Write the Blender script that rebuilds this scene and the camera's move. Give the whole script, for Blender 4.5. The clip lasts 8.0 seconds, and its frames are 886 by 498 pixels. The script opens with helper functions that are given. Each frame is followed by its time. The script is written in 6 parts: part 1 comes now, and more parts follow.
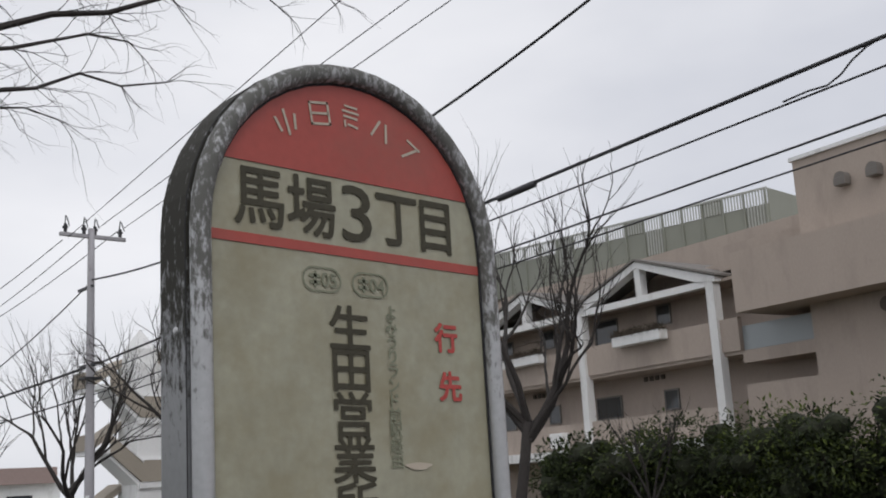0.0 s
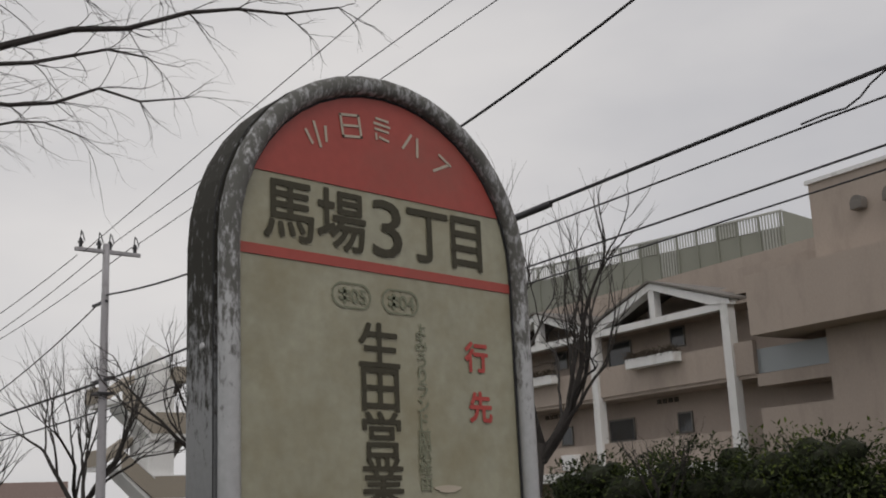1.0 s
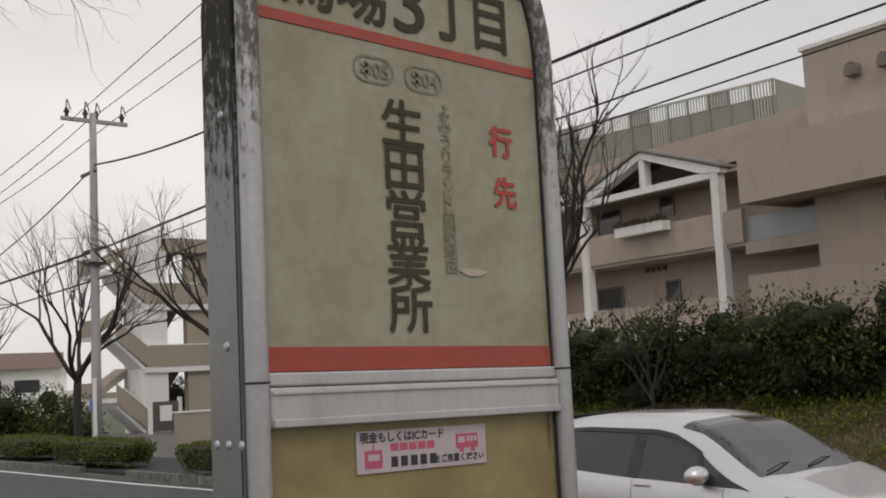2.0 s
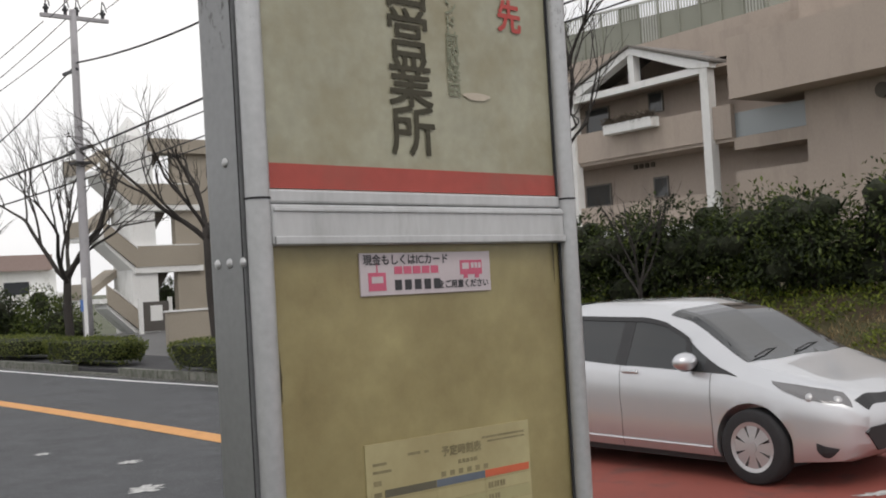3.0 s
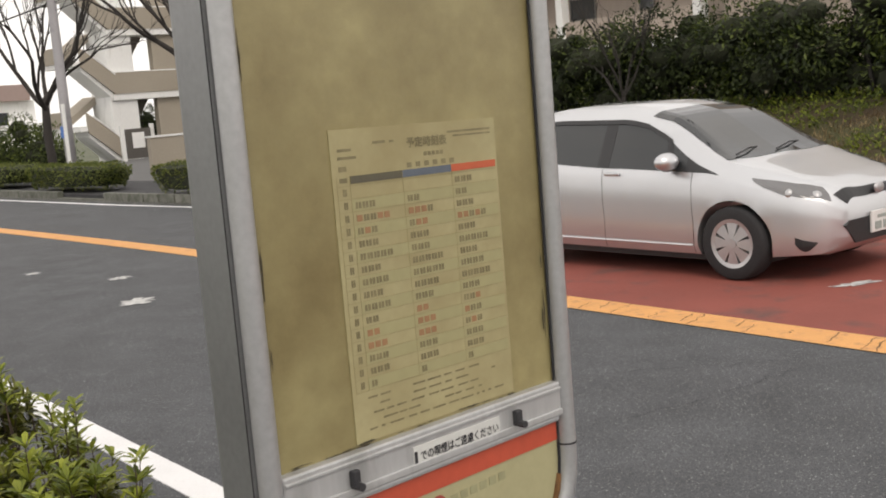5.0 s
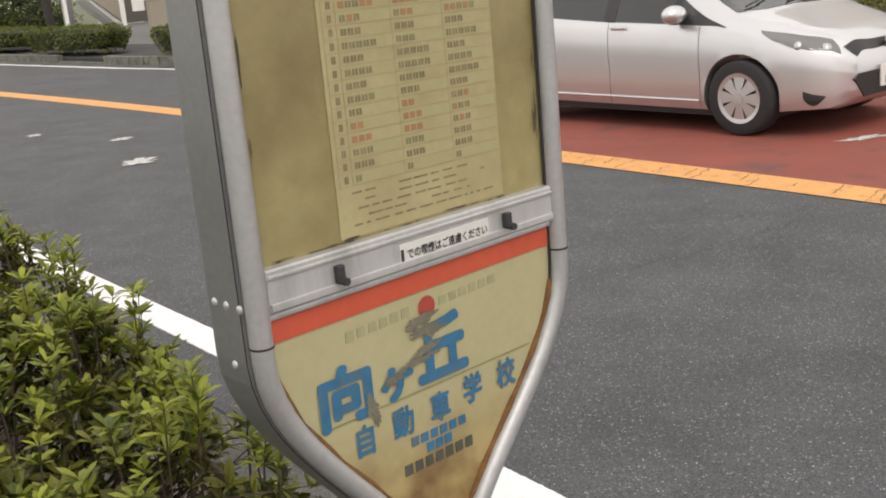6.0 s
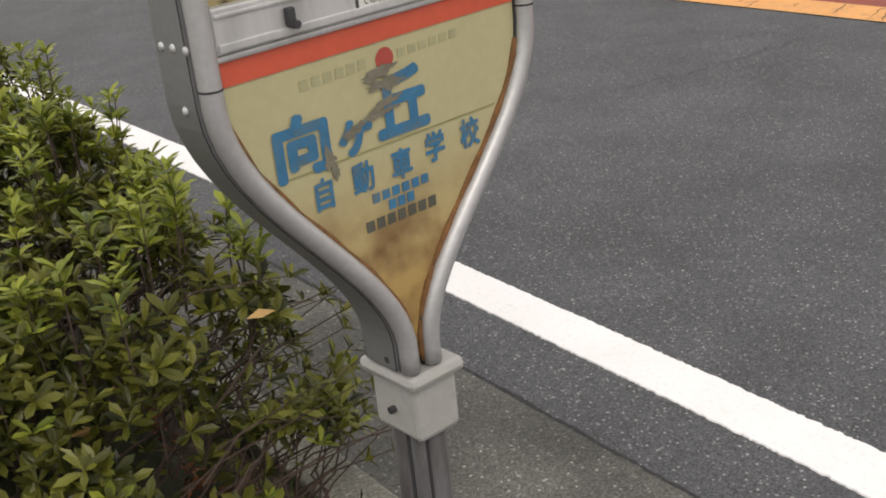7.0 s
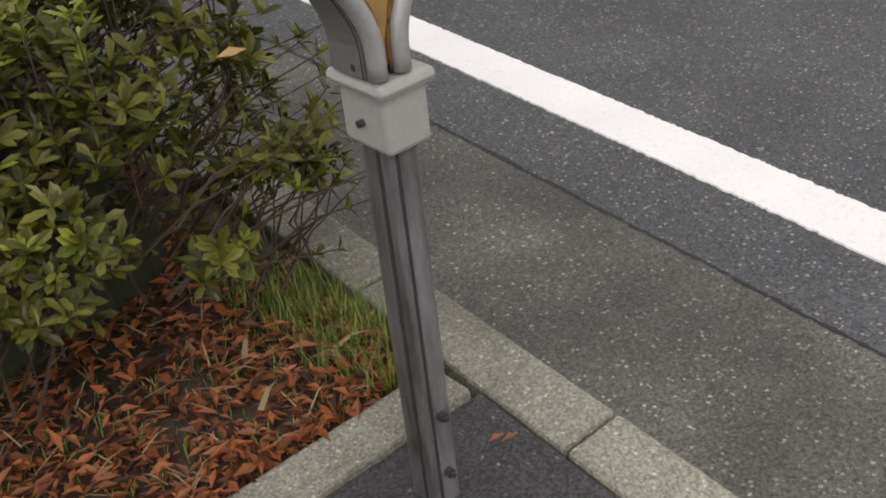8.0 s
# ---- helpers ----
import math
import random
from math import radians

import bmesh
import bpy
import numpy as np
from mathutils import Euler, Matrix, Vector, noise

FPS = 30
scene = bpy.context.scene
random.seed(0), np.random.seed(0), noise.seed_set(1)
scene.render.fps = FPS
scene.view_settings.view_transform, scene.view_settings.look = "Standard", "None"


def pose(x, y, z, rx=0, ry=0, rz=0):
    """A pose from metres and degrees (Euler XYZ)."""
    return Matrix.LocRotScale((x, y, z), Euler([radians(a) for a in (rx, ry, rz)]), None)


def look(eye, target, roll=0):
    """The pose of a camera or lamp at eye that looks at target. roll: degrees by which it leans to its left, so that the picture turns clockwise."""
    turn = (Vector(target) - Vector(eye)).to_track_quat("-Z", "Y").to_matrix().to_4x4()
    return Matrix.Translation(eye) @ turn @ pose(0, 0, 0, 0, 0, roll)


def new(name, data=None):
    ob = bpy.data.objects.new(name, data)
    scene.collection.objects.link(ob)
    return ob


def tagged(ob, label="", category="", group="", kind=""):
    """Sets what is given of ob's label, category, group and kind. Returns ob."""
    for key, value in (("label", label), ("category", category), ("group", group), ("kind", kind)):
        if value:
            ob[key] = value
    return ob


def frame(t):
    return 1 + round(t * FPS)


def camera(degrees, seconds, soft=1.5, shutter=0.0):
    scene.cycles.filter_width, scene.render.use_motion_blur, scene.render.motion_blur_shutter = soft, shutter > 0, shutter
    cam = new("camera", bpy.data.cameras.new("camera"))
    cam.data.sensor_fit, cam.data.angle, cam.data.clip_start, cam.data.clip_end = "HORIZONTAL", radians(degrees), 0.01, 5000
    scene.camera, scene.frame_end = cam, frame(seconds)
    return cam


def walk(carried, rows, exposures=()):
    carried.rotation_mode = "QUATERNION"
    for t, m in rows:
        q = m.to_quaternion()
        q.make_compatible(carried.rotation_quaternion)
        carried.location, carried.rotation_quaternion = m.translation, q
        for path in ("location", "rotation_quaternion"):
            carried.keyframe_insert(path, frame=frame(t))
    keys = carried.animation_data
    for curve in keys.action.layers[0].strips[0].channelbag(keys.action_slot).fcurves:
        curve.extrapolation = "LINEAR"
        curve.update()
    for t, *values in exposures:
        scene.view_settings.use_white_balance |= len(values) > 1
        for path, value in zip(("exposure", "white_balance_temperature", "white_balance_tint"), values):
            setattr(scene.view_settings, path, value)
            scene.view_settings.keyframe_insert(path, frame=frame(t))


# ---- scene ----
cam = camera(43.5, 8.0, soft=1.9)
PATH = [
    (0, (-0.602, -1.076, 1.947), (0.688, 0.396, 2.362), -3.4),
    (0.5, (-0.592, -1.061, 1.966), (0.701, 0.392, 2.43), -3.1),
    (1, (-0.598, -1.036, 1.952), (0.67, 0.444, 2.402), -2.6),
    (1.5, (-0.591, -0.981, 1.902), (0.673, 0.536, 2.222), -2.4),
    (1.7, (-0.592, -0.972, 1.881), (0.691, 0.537, 2.155), -2.5),
    (2.8, (-0.581, -0.911, 1.792), (0.727, 0.598, 1.888), -3.4),
    (3, (-0.581, -0.911, 1.773), (0.736, 0.593, 1.818), -3.3),
    (3.5, (-0.572, -0.907, 1.737), (0.761, 0.583, 1.68), -3.1),
    (4, (-0.572, -0.911, 1.7), (0.762, 0.572, 1.552), -3.5),
    (4.2, (-0.575, -0.925, 1.661), (0.747, 0.569, 1.523), -4.6),
    (5.3, (-0.57, -0.92, 1.614), (0.731, 0.562, 1.276), -4.3),
    (5.5, (-0.568, -0.922, 1.594), (0.723, 0.559, 1.216), -4.3),
    (6, (-0.55, -0.918, 1.545), (0.705, 0.555, 1.04), -5.1),
    (6.5, (-0.535, -0.931, 1.495), (0.682, 0.525, 0.863), -5.3),
    (7, (-0.529, -0.95, 1.438), (0.646, 0.475, 0.67), -6.1),
    (7.5, (-0.516, -0.96, 1.361), (0.588, 0.416, 0.42), -7.4),
    (8, (-0.508, -0.957, 1.3), (0.54, 0.368, 0.228), -6.6),
]
EXPOSURES = [  # seconds, stops, kelvin, tint
    (0, 0.17, 6400, 11), (0.5, 0.0, 6700, 11), (1.0, -0.18, 6800, 11), (1.7, -0.02, 7050, 12), (2.8, 0.45, 6750, 10), (3.5, 0.55, 6800, 10), (4.2, 0.58, 6800, 10), (5.3, 0.89, 7350, 11), (6.5, 1.0, 7250, 11), (7.4, 0.74, 7150, 12), (8.0, 0.74, 7050, 12)]
walk(cam, [(t, look(eye, target, roll)) for t, eye, target, roll in PATH], EXPOSURES)

# ---- world and light: an overcast winter day ----
world = bpy.data.worlds.new("world")
scene.world = world
world.use_nodes = True
wn, wl = world.node_tree.nodes, world.node_tree.links
wn.clear()
w_out = wn.new("ShaderNodeOutputWorld")
w_bg = wn.new("ShaderNodeBackground")
w_sky = wn.new("ShaderNodeTexSky")
w_sky.sky_type = "NISHITA"
w_sky.sun_disc = False
w_sky.sun_elevation, w_sky.sun_rotation = radians(48), radians(200)
w_coord = wn.new("ShaderNodeTexCoord")
w_map = wn.new("ShaderNodeMapping")
w_map.inputs["Scale"].default_value = (1.0, 1.0, 2.6)
w_noise = wn.new("ShaderNodeTexNoise")
w_noise.inputs["Scale"].default_value = 1.7
w_noise.inputs["Detail"].default_value = 5
w_ramp = wn.new("ShaderNodeValToRGB")
w_ramp.color_ramp.elements[0].position, w_ramp.color_ramp.elements[0].color = 0.3, (0.56, 0.575, 0.62, 1)
w_ramp.color_ramp.elements[1].position, w_ramp.color_ramp.elements[1].color = 0.7, (0.80, 0.80, 0.815, 1)
w_scale = wn.new("ShaderNodeMix")
w_scale.data_type, w_scale.blend_type = "RGBA", "MIX"
w_scale.inputs["Factor"].default_value = 0.96
w_dim = wn.new("ShaderNodeMix")
w_dim.data_type, w_dim.blend_type = "RGBA", "MULTIPLY"
w_dim.inputs["Factor"].default_value = 1.0
w_dim.inputs[7].default_value = (0.08, 0.08, 0.08, 1)
wl.new(w_coord.outputs["Generated"], w_map.inputs["Vector"])
wl.new(w_map.outputs["Vector"], w_noise.inputs["Vector"])
wl.new(w_noise.outputs["Fac"], w_ramp.inputs["Fac"])
wl.new(w_sky.outputs["Color"], w_dim.inputs[6])
wl.new(w_dim.outputs[2], w_scale.inputs[6])
wl.new(w_ramp.outputs["Color"], w_scale.inputs[7])
wl.new(w_scale.outputs[2], w_bg.inputs["Color"])
w_bg.inputs["Strength"].default_value = 1.0
wl.new(w_bg.outputs["Background"], w_out.inputs["Surface"])

sun_data = bpy.data.lights.new("sun", "SUN")
sun_data.energy, sun_data.angle, sun_data.color = 0.6, radians(25), (1.0, 0.97, 0.93)
sun_lamp = new("sun", sun_data)
sun_lamp.matrix_world = look((-20, -34, 44), (0, 0, 0))

# ---- materials ----


def mat(name, base, rough=0.6, metal=0.0, var=0.15, scale=6.0, fine=70.0, bump=0.15, dist=0.004, dirt=None, dirt_amount=0.3, dirt_scale=3.0, stretch=(1, 1, 1), islands=0.0, spec=0.5, objects=0.0, coat=0.0):
    """A procedural surface: base colour, broad and fine variation, optional dirt of its own colour, fine relief."""
    m = bpy.data.materials.new(name)
    m.use_nodes = True
    n, l = m.node_tree.nodes, m.node_tree.links
    b = n["Principled BSDF"]
    b.inputs["Roughness"].default_value = rough
    b.inputs["Metallic"].default_value = metal
    b.inputs["Specular IOR Level"].default_value = spec
    b.inputs["Coat Weight"].default_value = coat
    co = n.new("ShaderNodeTexCoord")
    mp = n.new("ShaderNodeMapping")
    mp.inputs["Scale"].default_value = stretch
    l.new(co.outputs["Object"], mp.inputs["Vector"])
    broad, grain = n.new("ShaderNodeTexNoise"), n.new("ShaderNodeTexNoise")
    broad.inputs["Scale"].default_value, broad.inputs["Detail"].default_value = scale, 6
    grain.inputs["Scale"].default_value, grain.inputs["Detail"].default_value = fine, 4
    for t in (broad, grain):
        l.new(mp.outputs["Vector"], t.inputs["Vector"])
    add = n.new("ShaderNodeMath")
    add.operation = "ADD"
    l.new(broad.outputs["Fac"], add.inputs[0])
    l.new(grain.outputs["Fac"], add.inputs[1])
    rng = n.new("ShaderNodeMapRange")
    rng.inputs["From Min"].default_value, rng.inputs["From Max"].default_value = 0.6, 1.4
    rng.inputs["To Min"].default_value, rng.inputs["To Max"].default_value = 1 - var, 1 + var
    l.new(add.outputs[0], rng.inputs["Value"])
    value = rng.outputs["Result"]
    for amount, source in ((islands, "island"), (objects, "object")):
        if amount:
            if source == "island":
                rnd = n.new("ShaderNodeNewGeometry").outputs["Random Per Island"]
            else:
                rnd = n.new("ShaderNodeObjectInfo").outputs["Random"]
            r2 = n.new("ShaderNodeMapRange")
            r2.inputs["To Min"].default_value, r2.inputs["To Max"].default_value = 1 - amount, 1 + amount
            l.new(rnd, r2.inputs["Value"])
            mu = n.new("ShaderNodeMath")
            mu.operation = "MULTIPLY"
            l.new(value, mu.inputs[0])
            l.new(r2.outputs["Result"], mu.inputs[1])
            value = mu.outputs[0]
    col = n.new("ShaderNodeMix")
    col.data_type, col.blend_type = "RGBA", "MULTIPLY"
    col.inputs["Factor"].default_value = 1.0
    col.inputs[6].default_value = (*base, 1)
    l.new(value, col.inputs[7])
    colour = col.outputs[2]
    if dirt:
        dn = n.new("ShaderNodeTexNoise")
        dn.inputs["Scale"].default_value, dn.inputs["Detail"].default_value, dn.inputs["Roughness"].default_value = dirt_scale, 8, 0.65
        l.new(mp.outputs["Vector"], dn.inputs["Vector"])
        dr = n.new("ShaderNodeMapRange")
        dr.inputs["From Min"].default_value, dr.inputs["From Max"].default_value = 0.62 - dirt_amount * 0.4, 0.75
        l.new(dn.outputs["Fac"], dr.inputs["Value"])
        dm = n.new("ShaderNodeMix")
        dm.data_type = "RGBA"
        l.new(dr.outputs["Result"], dm.inputs["Factor"])
        l.new(colour, dm.inputs[6])
        dm.inputs[7].default_value = (*dirt, 1)
        colour = dm.outputs[2]
    l.new(colour, b.inputs["Base Color"])
    if bump:
        bp = n.new("ShaderNodeBump")
        bp.inputs["Strength"].default_value, bp.inputs["Distance"].default_value = bump, dist
        l.new(grain.outputs["Fac"], bp.inputs["Height"])
        l.new(bp.outputs["Normal"], b.inputs["Normal"])
    return m


def leaf_mat(name, dark, light, rough=0.45):
    """Foliage: every leaf its own green between dark and light, partly letting light through."""
    m = bpy.data.materials.new(name)
    m.use_nodes = True
    n, l = m.node_tree.nodes, m.node_tree.links
    b = n["Principled BSDF"]
    b.inputs["Roughness"].default_value = rough
    b.inputs["Specular IOR Level"].default_value = 0.32
    g = n.new("ShaderNodeNewGeometry")
    r = n.new("ShaderNodeValToRGB")
    r.color_ramp.elements[0].color, r.color_ramp.elements[1].color = (*dark, 1), (*light, 1)
    l.new(g.outputs["Random Per Island"], r.inputs["Fac"])
    l.new(r.outputs["Color"], b.inputs["Base Color"])
    tr = n.new("ShaderNodeBsdfTranslucent")
    l.new(r.outputs["Color"], tr.inputs["Color"])
    mx = n.new("ShaderNodeMixShader")
    mx.inputs["Fac"].default_value = 0.25
    l.new(b.outputs["BSDF"], mx.inputs[1])
    l.new(tr.outputs["BSDF"], mx.inputs[2])
    l.new(mx.outputs["Shader"], n["Material Output"].inputs["Surface"])
    return m


def glass_mat(name, tint, rough=0.03):
    """Dark window glass, glossy over a dim interior."""
    m = bpy.data.materials.new(name)
    m.use_nodes = True
    b = m.node_tree.nodes["Principled BSDF"]
    b.inputs["Base Color"].default_value = (*tint, 1)
    b.inputs["Roughness"].default_value = rough
    b.inputs["Specular IOR Level"].default_value = 0.6
    return m


def asphalt_mat(name, base, speck, amount=0.63, stones=0.4, patchy=0.08):
    """Asphalt: dark binder, pale worn aggregate specks, broad wear."""
    m = mat(name, base, rough=0.85, var=0.28, scale=0.7, fine=160, bump=0.5, dist=0.003)
    n, l = m.node_tree.nodes, m.node_tree.links
    b = n["Principled BSDF"]
    was = b.inputs["Base Color"].links[0].from_socket
    co = n.new("ShaderNodeTexCoord")
    v = n.new("ShaderNodeTexVoronoi")
    v.inputs["Scale"].default_value = 130
    l.new(co.outputs["Object"], v.inputs["Vector"])
    pick = n.new("ShaderNodeSeparateColor")
    l.new(v.outputs["Color"], pick.inputs["Color"])
    near = n.new("ShaderNodeMath")
    near.operation = "LESS_THAN"
    near.inputs[1].default_value = 0.42
    l.new(v.outputs["Distance"], near.inputs[0])
    size = n.new("ShaderNodeMath")
    size.operation = "MULTIPLY"
    size.inputs[1].default_value = 0.55
    l.new(pick.outputs["Blue"], size.inputs[0])
    l.new(size.outputs[0], near.inputs[1])
    some = n.new("ShaderNodeMath")
    some.operation = "GREATER_THAN"
    some.inputs[1].default_value = amount
    l.new(pick.outputs["Red"], some.inputs[0])
    both = n.new("ShaderNodeMath")
    both.operation = "MULTIPLY"
    l.new(near.outputs[0], both.inputs[0])
    l.new(some.outputs[0], both.inputs[1])
    fade = n.new("ShaderNodeMath")
    fade.operation = "MULTIPLY"
    l.new(both.outputs[0], fade.inputs[0])
    l.new(pick.outputs["Green"], fade.inputs[1])
    mx = n.new("ShaderNodeMix")
    mx.data_type = "RGBA"
    l.new(fade.outputs[0], mx.inputs["Factor"])
    l.new(was, mx.inputs[6])
    mx.inputs[7].default_value = (*speck, 1)
    grit = n.new("ShaderNodeTexVoronoi")  # stones of the mix, each a little lighter or darker
    grit.inputs["Scale"].default_value = 230
    l.new(co.outputs["Object"], grit.inputs["Vector"])
    tone = n.new("ShaderNodeSeparateColor")
    l.new(grit.outputs["Color"], tone.inputs["Color"])
    spread = n.new("ShaderNodeMapRange")
    spread.inputs["To Min"].default_value, spread.inputs["To Max"].default_value = 1 - stones, 1 + stones
    l.new(tone.outputs["Red"], spread.inputs["Value"])
    wear = n.new("ShaderNodeTexNoise")
    wear.inputs["Scale"].default_value, wear.inputs["Detail"].default_value = 2.6, 5
    l.new(co.outputs["Object"], wear.inputs["Vector"])
    worn = n.new("ShaderNodeMapRange")
    worn.inputs["From Min"].default_value, worn.inputs["From Max"].default_value = 0.35, 0.65
    worn.inputs["To Min"].default_value, worn.inputs["To Max"].default_value = 1 - patchy, 1 + patchy
    l.new(wear.outputs["Fac"], worn.inputs["Value"])
    both = n.new("ShaderNodeMath")
    both.operation = "MULTIPLY"
    l.new(spread.outputs["Result"], both.inputs[0])
    l.new(worn.outputs["Result"], both.inputs[1])
    fin = n.new("ShaderNodeMix")
    fin.data_type, fin.blend_type = "RGBA", "MULTIPLY"
    fin.inputs["Factor"].default_value = 1.0
    l.new(mx.outputs[2], fin.inputs[6])
    l.new(both.outputs[0], fin.inputs[7])
    l.new(fin.outputs[2], b.inputs["Base Color"])
    return m


M_ASPHALT = asphalt_mat("road_asphalt", (0.063, 0.066, 0.072), (0.25, 0.25, 0.25), 0.62, 0.5, 0.12)
M_WALK = asphalt_mat("walk_asphalt", (0.036, 0.036, 0.040), (0.16, 0.16, 0.16), 0.75, 0.55, 0.18)
M_GUTTER = asphalt_mat("gutter_concrete", (0.080, 0.080, 0.073), (0.25, 0.25, 0.23), 0.66, 0.45, 0.3)
M_KERB = asphalt_mat("kerb_concrete", (0.18, 0.177, 0.15), (0.33, 0.32, 0.28), 0.64, 0.35, 0.3)
M_KERB_OLD = mat("old_kerb_concrete", (0.17, 0.17, 0.15), rough=0.9, var=0.25, scale=4, fine=150, bump=0.4, dirt=(0.06, 0.07, 0.045), dirt_amount=0.5, dirt_scale=5, objects=0.15)
M_WHITE_LINE = mat("white_road_paint", (0.79, 0.79, 0.80), rough=0.75, var=0.08, scale=3, fine=220, bump=0.8, dirt=(0.66, 0.66, 0.66), dirt_amount=0.2, dirt_scale=70)
M_ORANGE = mat("orange_road_paint", (0.66, 0.33, 0.115), rough=0.75, var=0.14, scale=5, fine=200, bump=0.3, dirt=(0.34, 0.18, 0.09), dirt_amount=0.25, dirt_scale=10)
M_RED_ROAD = mat("red_road_surface", (0.235, 0.058, 0.043), rough=0.85, var=0.2, scale=1.2, fine=130, bump=0.4, dirt=(0.10, 0.055, 0.05), dirt_amount=0.25, dirt_scale=2)
M_SOIL = mat("bed_soil", (0.045, 0.03, 0.021), rough=0.95, var=0.4, scale=9, fine=90, bump=0.8, dist=0.01)
M_GROUND = mat("far_ground", (0.10, 0.11, 0.07), rough=0.95, var=0.3, scale=0.15, fine=4, bump=0.3)
M_BANK = mat("bank_soil", (0.075, 0.052, 0.03), rough=0.95, var=0.4, scale=1.4, fine=30, bump=0.8, dist=0.03, dirt=(0.055, 0.07, 0.02), dirt_amount=0.55, dirt_scale=1.6)
M_PLASTER = mat("beige_plaster", (0.43, 0.362, 0.31), rough=0.9, var=0.08, scale=0.5, fine=25, bump=0.25, dist=0.01, dirt=(0.33, 0.277, 0.236), dirt_amount=0.3, dirt_scale=0.8, stretch=(1, 1, 0.35))
M_PLASTER_TAN = mat("tan_tile_wall", (0.35, 0.31, 0.255), rough=0.85, var=0.1, scale=0.6, fine=20, bump=0.2, dist=0.01)
M_WHITE_WALL = mat("white_painted_concrete", (0.80, 0.80, 0.79), rough=0.8, var=0.06, scale=0.7, fine=20, bump=0.15, dirt=(0.5, 0.5, 0.47), dirt_amount=0.2, dirt_scale=1.5, stretch=(1, 1, 0.3))
# Dark tone for vents; recess, undercroft and brace carry their shade in it.
M_VENT_SHADE = mat("dark_vent_and_shade", (0.12, 0.105, 0.09), rough=0.9, var=0.1)
M_ROOF = mat("grey_roof", (0.18, 0.165, 0.15), rough=0.8, var=0.12, scale=2)
M_SCREEN = mat("grey_green_screen", (0.24, 0.25, 0.21), rough=0.6, var=0.08, scale=0.8)
M_SCREEN_POST = mat("screen_slats", (0.42, 0.43, 0.40), rough=0.5, var=0.06)
M_WINDOW = glass_mat("window_glass", (0.05, 0.055, 0.06))
M_FROST = mat("frosted_glass_panel", (0.30, 0.33, 0.34), rough=0.25, var=0.06, scale=0.6)
M_WINFRAME = mat("window_frame_metal", (0.16, 0.15, 0.14), rough=0.45, metal=0.6, var=0.05)
M_POLE = mat("pole_concrete", (0.40, 0.39, 0.41), rough=0.85, var=0.1, scale=3, fine=60, bump=0.2, dirt=(0.25, 0.24, 0.25), dirt_amount=0.2, dirt_scale=2)
M_IRON = mat("dark_iron", (0.06, 0.06, 0.065), rough=0.5, metal=0.5, var=0.1)
M_WIRE = mat("cable_black", (0.03, 0.03, 0.033), rough=0.6, var=0.05)
M_BARK = mat("bark", (0.040, 0.035, 0.032), rough=0.95, var=0.35, scale=6, fine=45, bump=0.6, dist=0.01, stretch=(1, 1, 0.3))
M_PINKROOF = mat("pink_brown_roof", (0.36, 0.27, 0.25), rough=0.8, var=0.1)

# ---- mesh helpers ----


def part(name, bm, material, parent=None, label="", smooth=False, matrix=None):
    """One bmesh as one mesh object, under a thing or a part where a parent is given."""
    me = bpy.data.meshes.new(name)
    bm.to_mesh(me)
    bm.free()
    me.materials.append(material)
    if smooth:
        for p in me.polygons:
            p.use_smooth = True
    ob = new(name, me)
    if parent is not None:
        ob.parent = parent
    if matrix is not None:
        ob.matrix_basis = matrix
    if label:
        ob["label"] = label
    return ob


def thing(name, label, category, group="", kind="", at=None):
    """An Empty that holds the parts of one thing."""
    ob = new(name)
    if at is not None:
        ob.matrix_basis = at
    return tagged(ob, label, category, group, kind)


def box(bm, lo, hi, bevel=0.0):
    m = Matrix.Translation([(a + b) / 2 for a, b in zip(lo, hi)]) @ Matrix.Diagonal([*(b - a for a, b in zip(lo, hi)), 1])
    made = bmesh.ops.create_cube(bm, size=1, matrix=m)
    if bevel:
        edges = list({e for v in made["verts"] for e in v.link_edges})
        bmesh.ops.bevel(bm, geom=edges, offset=bevel, segments=2, affect="EDGES", profile=0.5)
    return bm


def boxes(*spans, bevel=0.0):
    bm = bmesh.new()
    for lo, hi in spans:
        box(bm, lo, hi, bevel)
    return bm


def tube(bm, points, radii, sides=6, cap=True):
    """A tapered round tube along points."""
    rings = []
    n = len(points)
    side = None
    for i, p in enumerate(points):
        d = (points[min(i + 1, n - 1)] - points[max(i - 1, 0)]).normalized()
        if side is None:
            side = d.orthogonal().normalized()
        else:
            side = (side - d * side.dot(d)).normalized()
        up = d.cross(side)
        rings.append([bm.verts.new(p + (side * math.cos(a) + up * math.sin(a)) * radii[i]) for a in (2 * math.pi * k / sides for k in range(sides))])
    for a, b in zip(rings, rings[1:]):
        for k in range(sides):
            bm.faces.new((a[k], a[(k + 1) % sides], b[(k + 1) % sides], b[k]))
    if cap:
        bm.faces.new(rings[0][::-1])
        bm.faces.new(rings[-1])
    return bm


def prism(bm, outline, y0, y1):
    """A plate: outline in x and z, from y0 (front) to y1."""
    front = [bm.verts.new((x, y0, z)) for x, z in outline]
    back = [bm.verts.new((x, y1, z)) for x, z in outline]
    bm.faces.new(front)
    bm.faces.new(back[::-1])
    n = len(outline)
    for i in range(n):
        j = (i + 1) % n
        bm.faces.new((front[i], back[i], back[j], front[j]))
    return bm


def cylinder(bm, a, b, r, sides=12, r2=None):
    return tube(bm, [Vector(a), Vector(b)], [r, r if r2 is None else r2], sides)


# ---- the street's line: it bends a little ----


